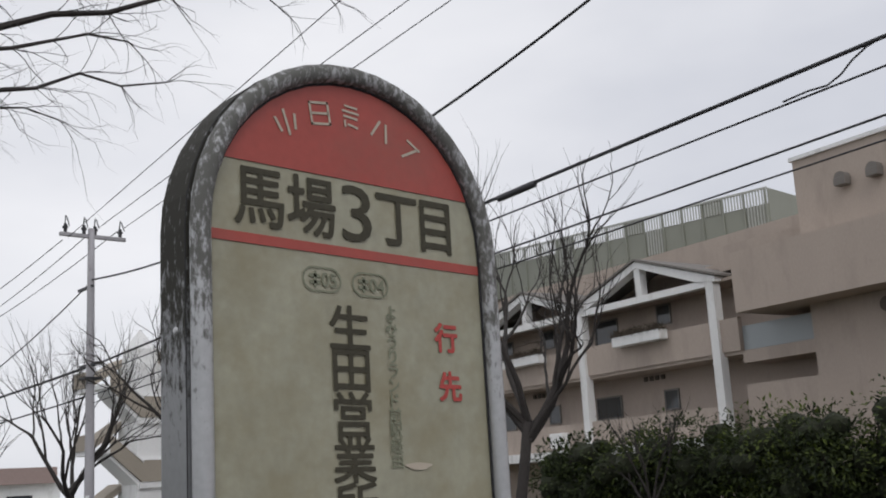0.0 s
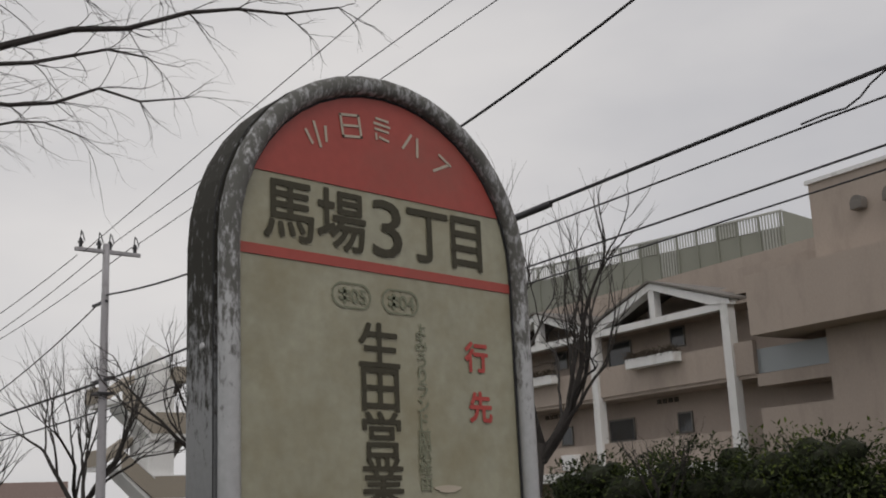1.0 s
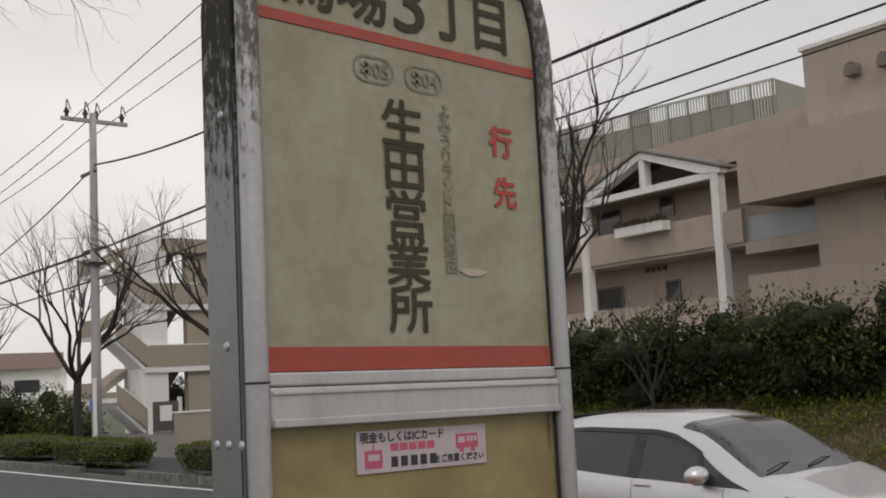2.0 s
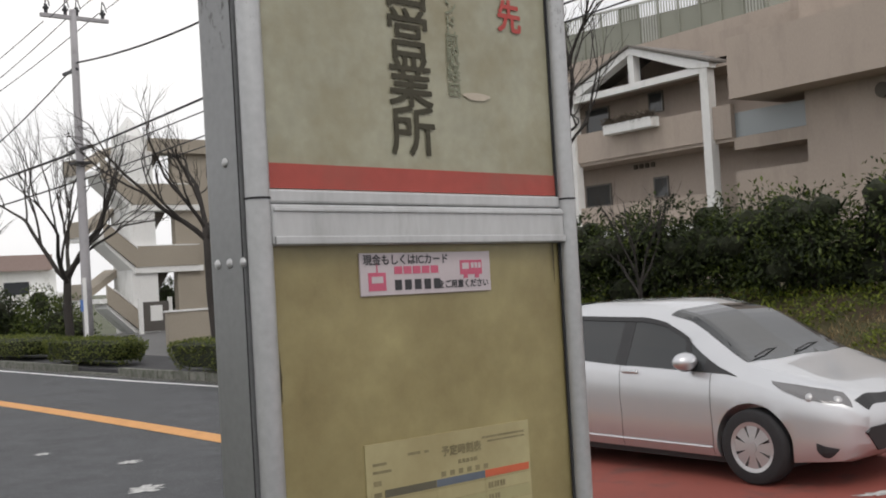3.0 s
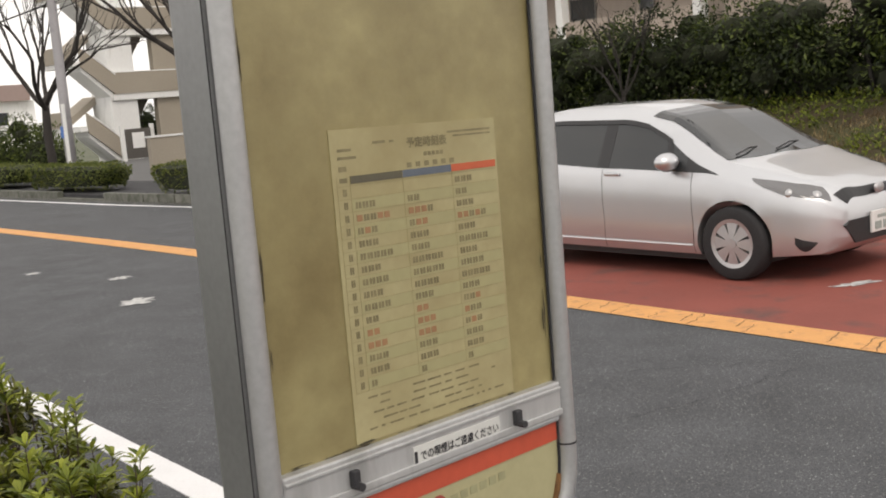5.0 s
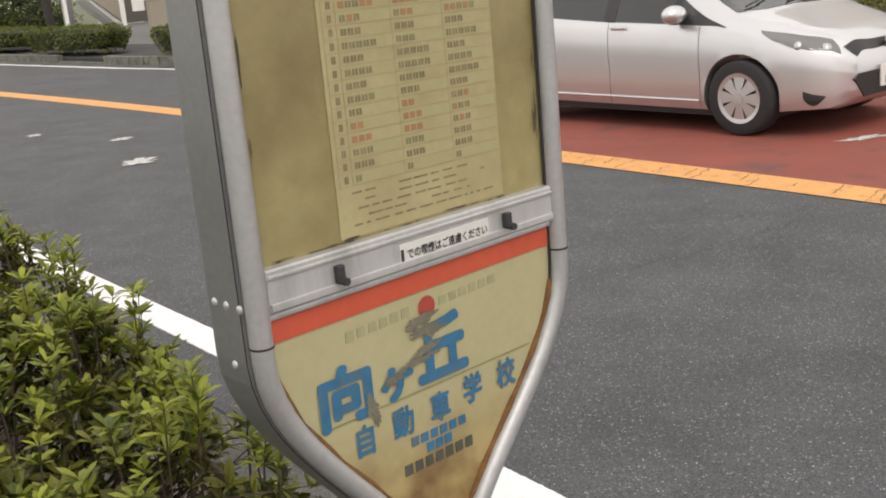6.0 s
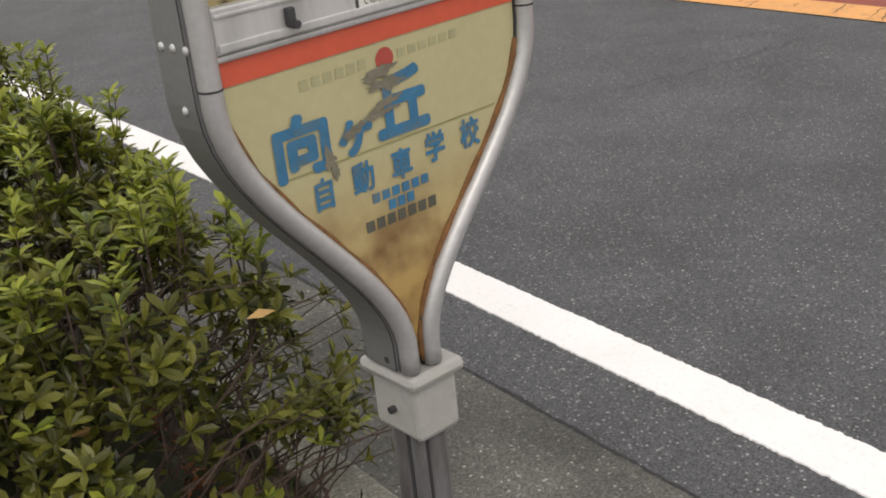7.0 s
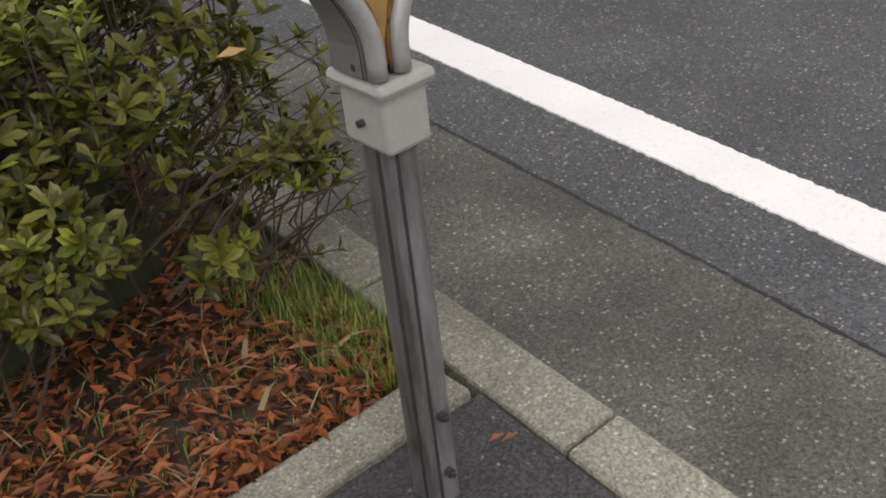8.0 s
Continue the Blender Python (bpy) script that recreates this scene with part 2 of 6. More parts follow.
def bend(y):
    if y < 0:
        return 0.09 * y
    y = min(y, 20.0)
    return 0.09 * y - 0.0022 * y * y


def strip(x0, x1, z, y0=-60.0, y1=160.0, thick=0.0, x_shift=lambda y: 0.0, z1=None, edge=None):
    """A band along the street between offsets x0 and x1; thick: depth of the slab below."""
    bm = bmesh.new()
    ys = [y0]
    while ys[-1] < y1:
        ys.append(min(y1, ys[-1] + (1.0 if -8 < ys[-1] < 30 else 10.0)))
    rows = []
    for y in ys:
        b = bend(y) + x_shift(y)
        za, zb = z, (z if z1 is None else z1)
        c = b if edge is None else b + edge(y)
        ring = [bm.verts.new((x0 + b, y, za)), bm.verts.new((x1 + c, y, zb))]
        if thick:
            ring += [bm.verts.new((x1 + c, y, zb - thick)), bm.verts.new((x0 + b, y, za - thick))]
        rows.append(ring)
    for a, b in zip(rows, rows[1:]):
        n = len(a)
        for k in range(n if n > 2 else 1):
            j = (k + 1) % n
            bm.faces.new((a[k], a[j], b[j], b[k]))
    if thick:
        bm.faces.new(rows[0][::-1])
        bm.faces.new(rows[-1])
    bmesh.ops.recalc_face_normals(bm, faces=bm.faces[:])
    if not thick:
        for f in bm.faces:
            if f.normal.z < 0:
                f.normal_flip()
    return bm

# ---- ground, road, kerbs ----
WALK = 0.10


def far_shift(y):
    """The far side draws in beyond the entrance."""
    return 0.0 if y < 8 else -0.05 * (min(y, 20) - 8)


def setting(name, bm, material, label, category, smooth=False):
    return tagged(part(name, bm, material, smooth=smooth), label, category, kind="structure")


def ragged_line(x0, x1, z, y0=-60.0, y1=160.0):
    """A thick painted line, its edges crumbled over the coarse asphalt along the stop."""
    bm = bmesh.new()
    rnd = random.Random(77)
    ys = [y0]
    while ys[-1] < y1:
        ys.append(min(y1, ys[-1] + (0.008 if -1.2 < ys[-1] < 4 else 0.5 if -8 < ys[-1] < 30 else 10.0)))
    rows = []
    for y in ys:
        b = bend(y) + 0.012 * (min(2.0, max(-1.0, y)) - 1.0) * (1 - min(1.0, max(0.0, (y - 2.0) / 2.5)))
        j = 0.0032 if -1.2 < y < 4 else 0.0
        xa, xb = x0 + b + rnd.uniform(-j, j), x1 + b + rnd.uniform(-j, j)
        rows.append([bm.verts.new(p) for p in ((xa - 0.002, y, 0.0), (xa, y, z), (xb, y, z), (xb + 0.002, y, 0.0))])
    for a, c in zip(rows, rows[1:]):
        for k in range(3):
            bm.faces.new((a[k], a[k + 1], c[k + 1], c[k]))
    return bm


g = bmesh.new()
bmesh.ops.create_grid(g, x_segments=8, y_segments=8, size=1500, matrix=Matrix.Translation((0, 0, -0.12)))
setting("ground", g, M_GROUND, "flat open ground reaching to the horizon", "ground")
setting("road", strip(1.05, 9.17, 0.0, thick=0.1, edge=far_shift), M_ASPHALT, "worn dark grey asphalt road with pale specks", "road")
setting("gutter", strip(0.53, 1.045, 0.008, thick=0.1), M_GUTTER, "rough concrete gutter strip between kerb and road", "gutter")
setting("gutter_far", strip(9.17, 9.41, 0.006, thick=0.1, x_shift=lambda y: far_shift(y)), M_GUTTER, "narrow concrete gutter on the far side", "gutter")
setting("pavement", strip(-9.0, 0.3975, WALK - 0.006, thick=0.15, y1=0.15), M_WALK, "dark asphalt pavement by the bus stop", "pavement")
setting("pavement_far", strip(9.56, 16.2, WALK + 0.005, thick=0.2, x_shift=lambda y: far_shift(y)), M_WALK, "wide dark asphalt pavement across the road", "pavement")
setting("edge_line_near", ragged_line(1.318, 1.475, 0.004), M_WHITE_LINE, "solid white painted edge line", "road marking")
setting("edge_line_far", strip(8.86, 8.99, 0.004, x_shift=far_shift), M_WHITE_LINE, "solid white painted edge line", "road marking")
setting("centre_line", strip(5.07, 5.40, 0.006), M_ORANGE, "solid orange painted centre line", "road marking")
setting("red_surface", strip(5.40, 8.86, 0.0035, y0=-60, y1=7.2), M_RED_ROAD, "brick-red coloured anti-skid road surface", "road surface")

M_WORN = mat("worn_white_paint", (0.62, 0.62, 0.61), rough=0.8, var=0.15, scale=9, fine=90, bump=0.2, dirt=(0.10, 0.10, 0.10), dirt_amount=0.55, dirt_scale=13)
# worn patches of older white paint on the near lane, and a lane mark on the red
for x, y, w, l, turn in ((3.9, 8.45, 0.36, 0.42, -15), (4.5, 10.05, 0.28, 0.25, -15), (4.2, 11.6, 0.22, 0.2, -15), (7.05, 3.15, 0.5, 0.14, -20)):
    b = bmesh.new()
    rnd = random.Random(int(x * 100))
    vs = [b.verts.new((w / 2 * math.cos(a) * r_, l / 2 * math.sin(a) * r_, 0)) for a, r_ in ((2 * math.pi * k / 36, rnd.uniform(0.45, 1.15)) for k in range(36))]
    b.faces.new(vs)
    ob = setting("worn_mark", b, M_WORN, "worn leftover patch of white road paint", "road marking")
    ob.matrix_basis = pose(x, y, 0.008, 0, 0, -turn - 45)

# long cracks in the near lane
M_CRACK_GAP = mat("crack_and_gap_dark", (0.025, 0.025, 0.027), rough=0.95, var=0.1)
for k, (x, y, dx, dy, n) in enumerate(((4.1, 3.15, 0.9, -0.9, 14), (3.55, 2.45, 1.2, -0.2, 16), (2.2, 4.2, 0.7, -1.4, 12))):
    rnd = random.Random(k)
    b = bmesh.new()
    prev = None
    for i in range(n + 1):
        s = i / n
        px, py = x + dx * s + rnd.uniform(-0.04, 0.04), y + dy * s + rnd.uniform(-0.04, 0.04)
        hw = 0.0026 * rnd.uniform(0.5, 1.2)
        row = (b.verts.new((px, py - hw, 0.003)), b.verts.new((px, py + hw, 0.003)))
        if prev:
            b.faces.new((prev[0], row[0], row[1], prev[1]))
        prev = row
    setting("road_crack", b, M_CRACK_GAP, "fine dark crack in the asphalt", "crack")

# joint between gutter and asphalt, its width uneven
b = bmesh.new()
rnd = random.Random(41)
rows = []
for i in range(1101):
    y = -2.0 + 0.01 * i
    c = bend(y) + 1.047 + 0.006 * min(1.2, max(0.0, y)) + 0.004 * noise.noise(Vector((0, y * 9, 0)))
    rows.append((b.verts.new((c - rnd.uniform(0.002, 0.007), y, 0.0095)), b.verts.new((c + rnd.uniform(0.001, 0.007), y, 0.0095))))
for a, c in zip(rows, rows[1:]):
    b.faces.new((a[0], a[1], c[1], c[0]))
setting("gutter_joint", b, M_CRACK_GAP, "dark crumbled joint beside the gutter", "joint")

# cracks across the centre line
b = bmesh.new()
rnd = random.Random(43)
for i in range(44):
    y = 0.4 + 0.23 * i + rnd.uniform(-0.09, 0.09)
    x0, x1 = 5.08 + (0.0 if rnd.random() < 0.5 else rnd.uniform(0, 0.15)), 5.39 - (0.0 if rnd.random() < 0.5 else rnd.uniform(0, 0.15))
    prev = None
    for k in range(6):
        x = x0 + (x1 - x0) * k / 5
        yy, hw = y + 0.25 * (x - x0) + rnd.uniform(-0.02, 0.02), rnd.uniform(0.002, 0.007)
        row = (b.verts.new((x + bend(yy), yy - hw, 0.0072)), b.verts.new((x + bend(yy), yy + hw, 0.0072)))
        if prev:
            b.faces.new((prev[0], row[0], row[1], prev[1]))
        prev = row
setting("line_cracks", b, mat("line_crack_brown", (0.20, 0.11, 0.05), rough=0.95, var=0.2), "fine cracks across the orange line", "crack")["kind"] = "stuff"


def stone(x0, x1, y0, y1, z0, z1, z1b=None):
    """A kerb stone with worn edges; z1b: its height at the far end."""
    b = bmesh.new()
    box(b, (x0, y0, z0), (x1, y1, z1), 0.008)
    if z1b is not None:
        for v in b.verts:
            if v.co.z > (z0 + z1) / 2:
                v.co.z += (z1b - z1) * (v.co.y - y0) / (y1 - y0)
    return b


kerb = thing("kerb", "pale worn concrete kerb stones by the bus stop", "kerb", kind="structure")
y = -0.052 - 0.6 * 20
while y < 9:
    b = stone(0.405, 0.528, y + 0.004, y + 0.596, -0.08, WALK)
    for v in b.verts:
        v.co.x += bend(v.co.y)
    part("kerb_stone", b, M_KERB, kerb)
    y += 0.6
bed_kerb = thing("planting_bed_kerb", "concrete edging of the planting bed", "kerb", kind="structure")
x = 0.40
while x > -4:
    part("kerb_stone", stone(x - 0.596, x - 0.004, 0.152, 0.252, -0.08, WALK + 0.012), M_KERB, bed_kerb)
    x -= 0.6
kerb_far = thing("kerb_far", "dark mossy concrete kerb stones across the road", "kerb", kind="structure")
y = -6.0
while y < 40:
    b0 = bend(y + 0.3) + far_shift(y + 0.3) - 0.89
    up = 0.17 if (7.9 < y < 21.2 or y > 24) else 0.03
    if 7.3 < y <= 7.9:
        part("kerb_stone", stone(10.30 + b0, 10.45 + b0, y + 0.006, y + 0.594, -0.08, 0.03, 0.17), M_KERB_OLD, kerb_far)
    else:
        part("kerb_stone", stone(10.30 + b0, 10.45 + b0, y + 0.006, y + 0.594, -0.08, up), M_KERB_OLD, kerb_far)
    y += 0.6

# planting bed soil, and the grassy bank across the road
b = bmesh.new()
bmesh.ops.create_grid(b, x_segments=60, y_segments=110, size=0.5, matrix=Matrix.Translation((-1.8, 5.3, 0)) @ Matrix.Diagonal((4.38, 10.1, 1, 1)))
for v in b.verts:
    v.co.x += bend(v.co.y)
    v.co.z = WALK - 0.02 + 0.03 * noise.noise(v.co * 3.1) + 0.012 * noise.noise(v.co * 14)
setting("planting_bed", b, M_SOIL, "dark soil of the roadside planting bed", "soil", smooth=True)


def bank_z(x, y):
    rise = smooth01((x - 15.45) / 2.6) * 0.95 * (1 - smooth01((y - 19) / 7))
    flat = smooth01((y - 17) / 6)
    return WALK - 0.05 * flat + rise + 0.06 * (1 - flat) * noise.noise(Vector((x, y, 0)) * 0.9) * min(1.0, max(0.0, x - 15.4))


def smooth01(u):
    u = min(1.0, max(0.0, u))
    return u * u * (3 - 2 * u)


b = bmesh.new()
bmesh.ops.create_grid(b, x_segments=70, y_segments=120, size=0.5, matrix=Matrix.Translation((24.4, 10, 0)) @ Matrix.Diagonal((18, 60, 1, 1)))
for v in b.verts:
    v.co.z = bank_z(v.co.x, v.co.y)
setting("bank", b, M_BANK, "low earth bank with dry grass and weeds", "bank", smooth=True)

# ---- apartment building across the road ----
HOUSE = pose(30, 20, 0, 0, 0, -7.48)
house = thing("apartment_building", "beige plaster apartment building with white gabled balconies", "building", at=HOUSE)


def hpart(name, bm, material, label="", parent=None):
    return part(name, bm, material, house if parent is None else parent, label)


def window(v, u0, u1, z0, z1, panes=2):
    """A sliding window in a wall facing the street at depth v."""
    f = bmesh.new()
    t = 0.06
    for lo, hi in (((v - 0.05, u0, z0), (v + 0.02, u1, z0 + t)), ((v - 0.05, u0, z1 - t), (v + 0.02, u1, z1)), ((v - 0.05, u0, z0 + t), (v + 0.02, u0 + t, z1 - t)), ((v - 0.05, u1 - t, z0 + t), (v + 0.02, u1, z1 - t))):
        box(f, lo, hi)
    w = hpart("window", f, M_WINFRAME)
    step = (u1 - u0 - 2 * t) / panes
    for i in range(panes):
        a = u0 + t + i * step
        part("pane", boxes(((v - 0.03 + 0.015 * i, a, z0 + t), (v + 0.0 + 0.015 * i, a + step, z1 - t))), M_WINDOW, w)


# main wall behind the balconies, with the storey floors
hpart("wall", boxes(((1.5, -3.2, 0), (1.9, 22, 8.9))), M_PLASTER)
hpart("upper_wall", boxes(((5.0, -6, 0), (16, 22, 10.8))), M_PLASTER)
hpart("balcony_floor", boxes(((0.1, -0.4, 5.5), (1.5, 22, 5.66))), M_PLASTER)
hpart("ground_slab", boxes(((-0.4, 0.9, 2.62), (1.5, 22, 2.95))), M_WHITE_WALL, "white projecting slab edge")
hpart("balcony_ceiling", boxes(((0.2, -0.4, 8.0), (1.5, 22, 8.1))), M_PLASTER)
for z0, z1, u0 in ((5.62, 6.70, -0.4), (2.95, 3.92, 0.9)):
    for a, b in ((u0, 0.38), (0.72, 7.13), (7.47, 13.86), (14.2, 22)):
        if b > a:
            hpart("balcony_parapet", boxes(((0.02, a, z0), (0.2, b, z1))), M_PLASTER)
for u in (0.55, 7.3, 14.03, 20.8):
    hpart("post", boxes(((-0.1, u - 0.17, 2.6), (0.24, u + 0.17, 8.16))), M_WHITE_WALL, "white square post")
for u0 in (0.55, 7.3, 14.03):
    u1 = u0 + 6.75
    um = (u0 + u1) / 2
    hpart("beam", boxes(((-0.08, u0 + 0.17, 7.88), (0.22, u1 - 0.17, 8.12))), M_WHITE_WALL, "white tie beam")
    for ua, ub in ((u0 - 0.3, um), (u1 + 0.3, um)):
        r = bmesh.new()
        s = 1 if ub > ua else -1
        vs = [r.verts.new(p) for v in (-0.12, 0.3) for p in ((v, ua, 8.16), (v, ub, 9.38), (v, ub, 9.14), (v, ua + s * 0.9, 8.12), (v, ua, 8.0))]
        r.faces.new(vs[:5]); r.faces.new(vs[5:][::-1])
        for k in range(5):
            r.faces.new((vs[k], vs[5 + k], vs[5 + (k + 1) % 5], vs[(k + 1) % 5]))
        bmesh.ops.recalc_face_normals(r, faces=r.faces[:])
        hpart("rafter", r, M_WHITE_WALL, "white gable rafter")
        q = bmesh.new()
        vs = [q.verts.new(p) for v in (-0.2, 5.2) for p in ((v, ua - s * 0.1, 8.17), (v, ub, 9.40), (v, ub, 9.48), (v, ua - s * 0.1, 8.25))]
        q.faces.new(vs[:4]); q.faces.new(vs[4:][::-1])
        for k in range(4):
            q.faces.new((vs[k], vs[4 + k], vs[4 + (k + 1) % 4], vs[(k + 1) % 4]))
        bmesh.ops.recalc_face_normals(q, faces=q.faces[:])
        hpart("roof", q, M_ROOF)
    hpart("king_post", boxes(((-0.08, um - 0.14, 8.12), (0.24, um + 0.14, 9.2))), M_WHITE_WALL)
    gw = bmesh.new()
    vs = [gw.verts.new(p) for v in (1.5, 1.7) for p in ((v, u0, 8.1), (v, um, 9.3), (v, u1, 8.1))]
    gw.faces.new(vs[:3]); gw.faces.new(vs[3:][::-1])
    bmesh.ops.recalc_face_normals(gw, faces=gw.faces[:])
    hpart("gable_wall", gw, M_PLASTER)
for k in range(3):
    o = 6.75 * k
    window(1.5, 7.0 + o - 0.15, 8.35 + o - 0.15, 6.0, 7.85)
    window(1.5, 3.97 + o, 4.72 + o, 7.2, 7.95, 1)
    window(1.5, 6.99 + o, 8.45 + o, 4.03, 4.90)
    window(1.5, 3.95 + o, 4.70 + o, 4.10, 4.86, 1)
    for i in range(4):
        hpart("wall_vent", boxes(((1.42, 4.6 + o + 0.3 * i, 5.25), (1.5, 4.75 + o + 0.3 * i, 5.42))), M_VENT_SHADE)
# flower trough on the upper balcony, small units on the lower one
for o in (0, 6.75):
    trough = hpart("flower_trough", boxes(((-0.42, 2.75 + o, 6.42), (0.0, 5.2 + o, 6.78)), bevel=0.03), M_WHITE_WALL, "white flower trough with dry plants")
    rr = random.Random(41)
    tb = bmesh.new()
    for k in range(420):
        a = Vector((rr.uniform(-0.42, -0.05), rr.uniform(2.75, 5.2) + o, 6.76))
        e = a + Vector((rr.uniform(-0.25, 0.1), rr.uniform(-0.2, 0.2), rr.uniform(-0.1, 0.3)))
        tube(tb, [a, (a + e) / 2 + Vector((0, 0, 0.06)), e], [0.016, 0.014, 0.006], 3, cap=False)
    tp = part("planting", tb, mat("dry_trough_plants", (0.07, 0.055, 0.04), rough=0.95, var=0.3), trough)
    tp["kind"] = "stuff"
hpart("air_conditioner", boxes(((-0.35, 8.5, 3.05), (0.0, 9.3, 3.62)), bevel=0.03), M_WHITE_WALL, "white outdoor air conditioner unit")
hpart("roof_step", boxes(((1.0, -3.3, 8.5), (5.0, 1.0, 9.35))), M_PLASTER)
# undercroft, its shade put into the back wall's dark colour
hpart("undercroft_wall", boxes(((2.5, 0.9, 0), (2.7, 22, 2.62))), M_VENT_SHADE)
# taller block and the projecting band
hpart("block_wall", boxes(((0.0, -20, 0), (9, -3.3, 11.1))), M_PLASTER)
hpart("block_cap", boxes(((-0.08, -20, 11.1), (9, -3.22, 11.22))), M_WHITE_WALL, "pale coping")
hpart("band_volume", boxes(((-1.2, -20, 6.62), (5.0, -1.45, 8.5))), M_PLASTER, "projecting plaster storey band")
hpart("link_wall", boxes(((1.0, -3.3, 3.2), (1.5, -0.4, 3.9))), M_PLASTER)
# the recess shade is put into this wall's dark colour
hpart("recess_wall", boxes(((2.2, -3.3, 0), (2.5, 0.3, 6.7))), M_VENT_SHADE)
hpart("glass_rail", boxes(((0.2, -3.3, 5.62), (0.24, -0.4, 6.4))), M_FROST, "frosted glass balcony rail")
hpart("rail_base", boxes(((0.1, -3.3, 5.2), (1.4, -0.4, 5.6))), M_PLASTER)
hpart("ledge_wall", boxes(((0.0, -3.3, 2.0), (0.3, -0.5, 4.5))), M_PLASTER)
for u in (-5.12, -6.22, -7.32):
    v = bmesh.new()
    cylinder(v, (-0.28, u, 10.08), (0.0, u, 10.08), 0.2, 14)
    box(v, (-0.32, u - 0.2, 9.86), (-0.02, u + 0.2, 10.1), 0.02)
    hpart("vent_hood", v, M_ROOF, "grey metal vent hood")
for u in (-6.0, -7.6):
    v = bmesh.new()
    cylinder(v, (-0.15, u, 6.2), (0.0, u, 6.2), 0.22, 14)
    hpart("vent_hood", v, M_VENT_SHADE)

# screened plant room on the roof
roofbox = thing("roof_screen", "grey-green louvred screen round the rooftop plant", "screen", at=pose(38.43, 23.27, 10.8, 0, 0, 4.24))
part("screen_wall", boxes(((0, 0, 0), (6, 24, 1.6))), M_SCREEN, roofbox)
part("screen_end", boxes(((0.06, -0.02, 0), (6, 0.0, 2.26))), M_SCREEN, roofbox)
part("screen_cap", boxes(((-0.07, -0.05, 2.2), (0.03, 24, 2.28))), M_SCREEN_POST, roofbox)
for i in range(24):
    part("screen_post", boxes(((-0.08, i + 0.0, 0), (0.0, i + 0.09, 2.2))), M_SCREEN, roofbox)
    if i % 4 == 2:
        part("screen_panel", boxes(((-0.02, i + 0.07, 1.6), (0.03, i + 1, 2.2))), M_SCREEN, roofbox)
    s = bmesh.new()
    for k in range(6):
        box(s, (-0.04, i + 0.16 + k * 0.14, 1.6 if i % 5 else 0.5), (-0.01, i + 0.22 + k * 0.14, 2.2))
    part("slat_panel", s, M_SCREEN_POST, roofbox)

# ---- utility pole and cables ----
pole = thing("utility_pole", "grey concrete utility pole with crossarm and insulators", "utility pole", at=pose(11.2, 26.4, WALK))
b = bmesh.new()
tube(b, [Vector((0, 0, z)) for z in (0, 2.5, 5, 7.5, 8.98)], [0.135, 0.122, 0.108, 0.095, 0.086], 16)
part("shaft", b, M_POLE, pole, smooth=True)
part("crossarm", boxes(((-0.85, -0.05, 8.72), (0.95, 0.05, 8.82)), bevel=0.01), M_POLE, pole, "thin grey steel crossarm")
for x in (-0.7, -0.2, 0.1, 0.8):
    q = bmesh.new()
    cylinder(q, (x, 0, 8.82), (x, 0, 9.05), 0.045, 10)
    cylinder(q, (x, 0, 8.93), (x, 0, 8.98), 0.075, 10)
    tube(q, [Vector((x, -0.25, 8.95)), Vector((x, -0.1, 9.2)), Vector((x + 0.05, 0.1, 9.3)), Vector((x + 0.1, 0.3, 9.0))], [0.016] * 4, 5)
    part("insulator", q, M_IRON, pole, "dark insulator with looped wire")
part("bracket", boxes(((-0.04, -0.6, 5.35), (0.04, 0.6, 5.42)), ((-0.22, -0.22, 5.0), (0.22, 0.22, 5.06))), M_IRON, pole)
part("bracket", boxes(((-0.04, -0.1, 7.4), (0.04, 0.75, 7.47))), M_IRON, pole)
part("notice_plate", boxes(((-0.165, -0.30, 0.3), (-0.125, -0.14, 2.1)), bevel=0.004), M_WHITE_WALL, pole, "narrow white notice board")
part("marker_plate", boxes(((-0.15, -0.12, 1.25), (-0.126, 0.08, 1.55))), mat("blue_plate", (0.04, 0.16, 0.5), rough=0.4, var=0.05), pole, "small blue plate")

CABLES = (  # height at y = 26, height at y = 5, sag, radius, label, x
    (8.75, 11.95, 0.0, 0.011, "thin overhead power line", 10.5), (9.07, 11.27, 0.0, 0.011, "thin overhead power line", 11.3), (9.13, 11.24, 0.0, 0.011, "thin overhead power line", 12.0),
    (5.45, 6.69, 0.05, 0.027, "thick black bundled overhead cable", 11.2),
    (5.2, 6.35, 0.05, 0.014, "black overhead telephone cable", 11.2), (4.7, 5.79, 0.05, 0.015, "black overhead telephone cable", 11.2), (4.5, 5.5, 0.04, 0.012, "thin overhead telephone cable", 11.2))
for za, zb, sag, r, label, cx in CABLES:
    b = bmesh.new()
    pts = []
    for k in range(33):
        s = k / 32
        y = 26.2 + (-20 - 26.2) * s
        pts.append(Vector((cx, y, za + (zb - za) * (26.2 - y) / 21.2 - sag * 4 * s * (1 - s))))
    tube(b, pts, [r] * len(pts), 6)
    tagged(part("overhead_cable", b, M_WIRE, smooth=True), label, "cable", "overhead cables")
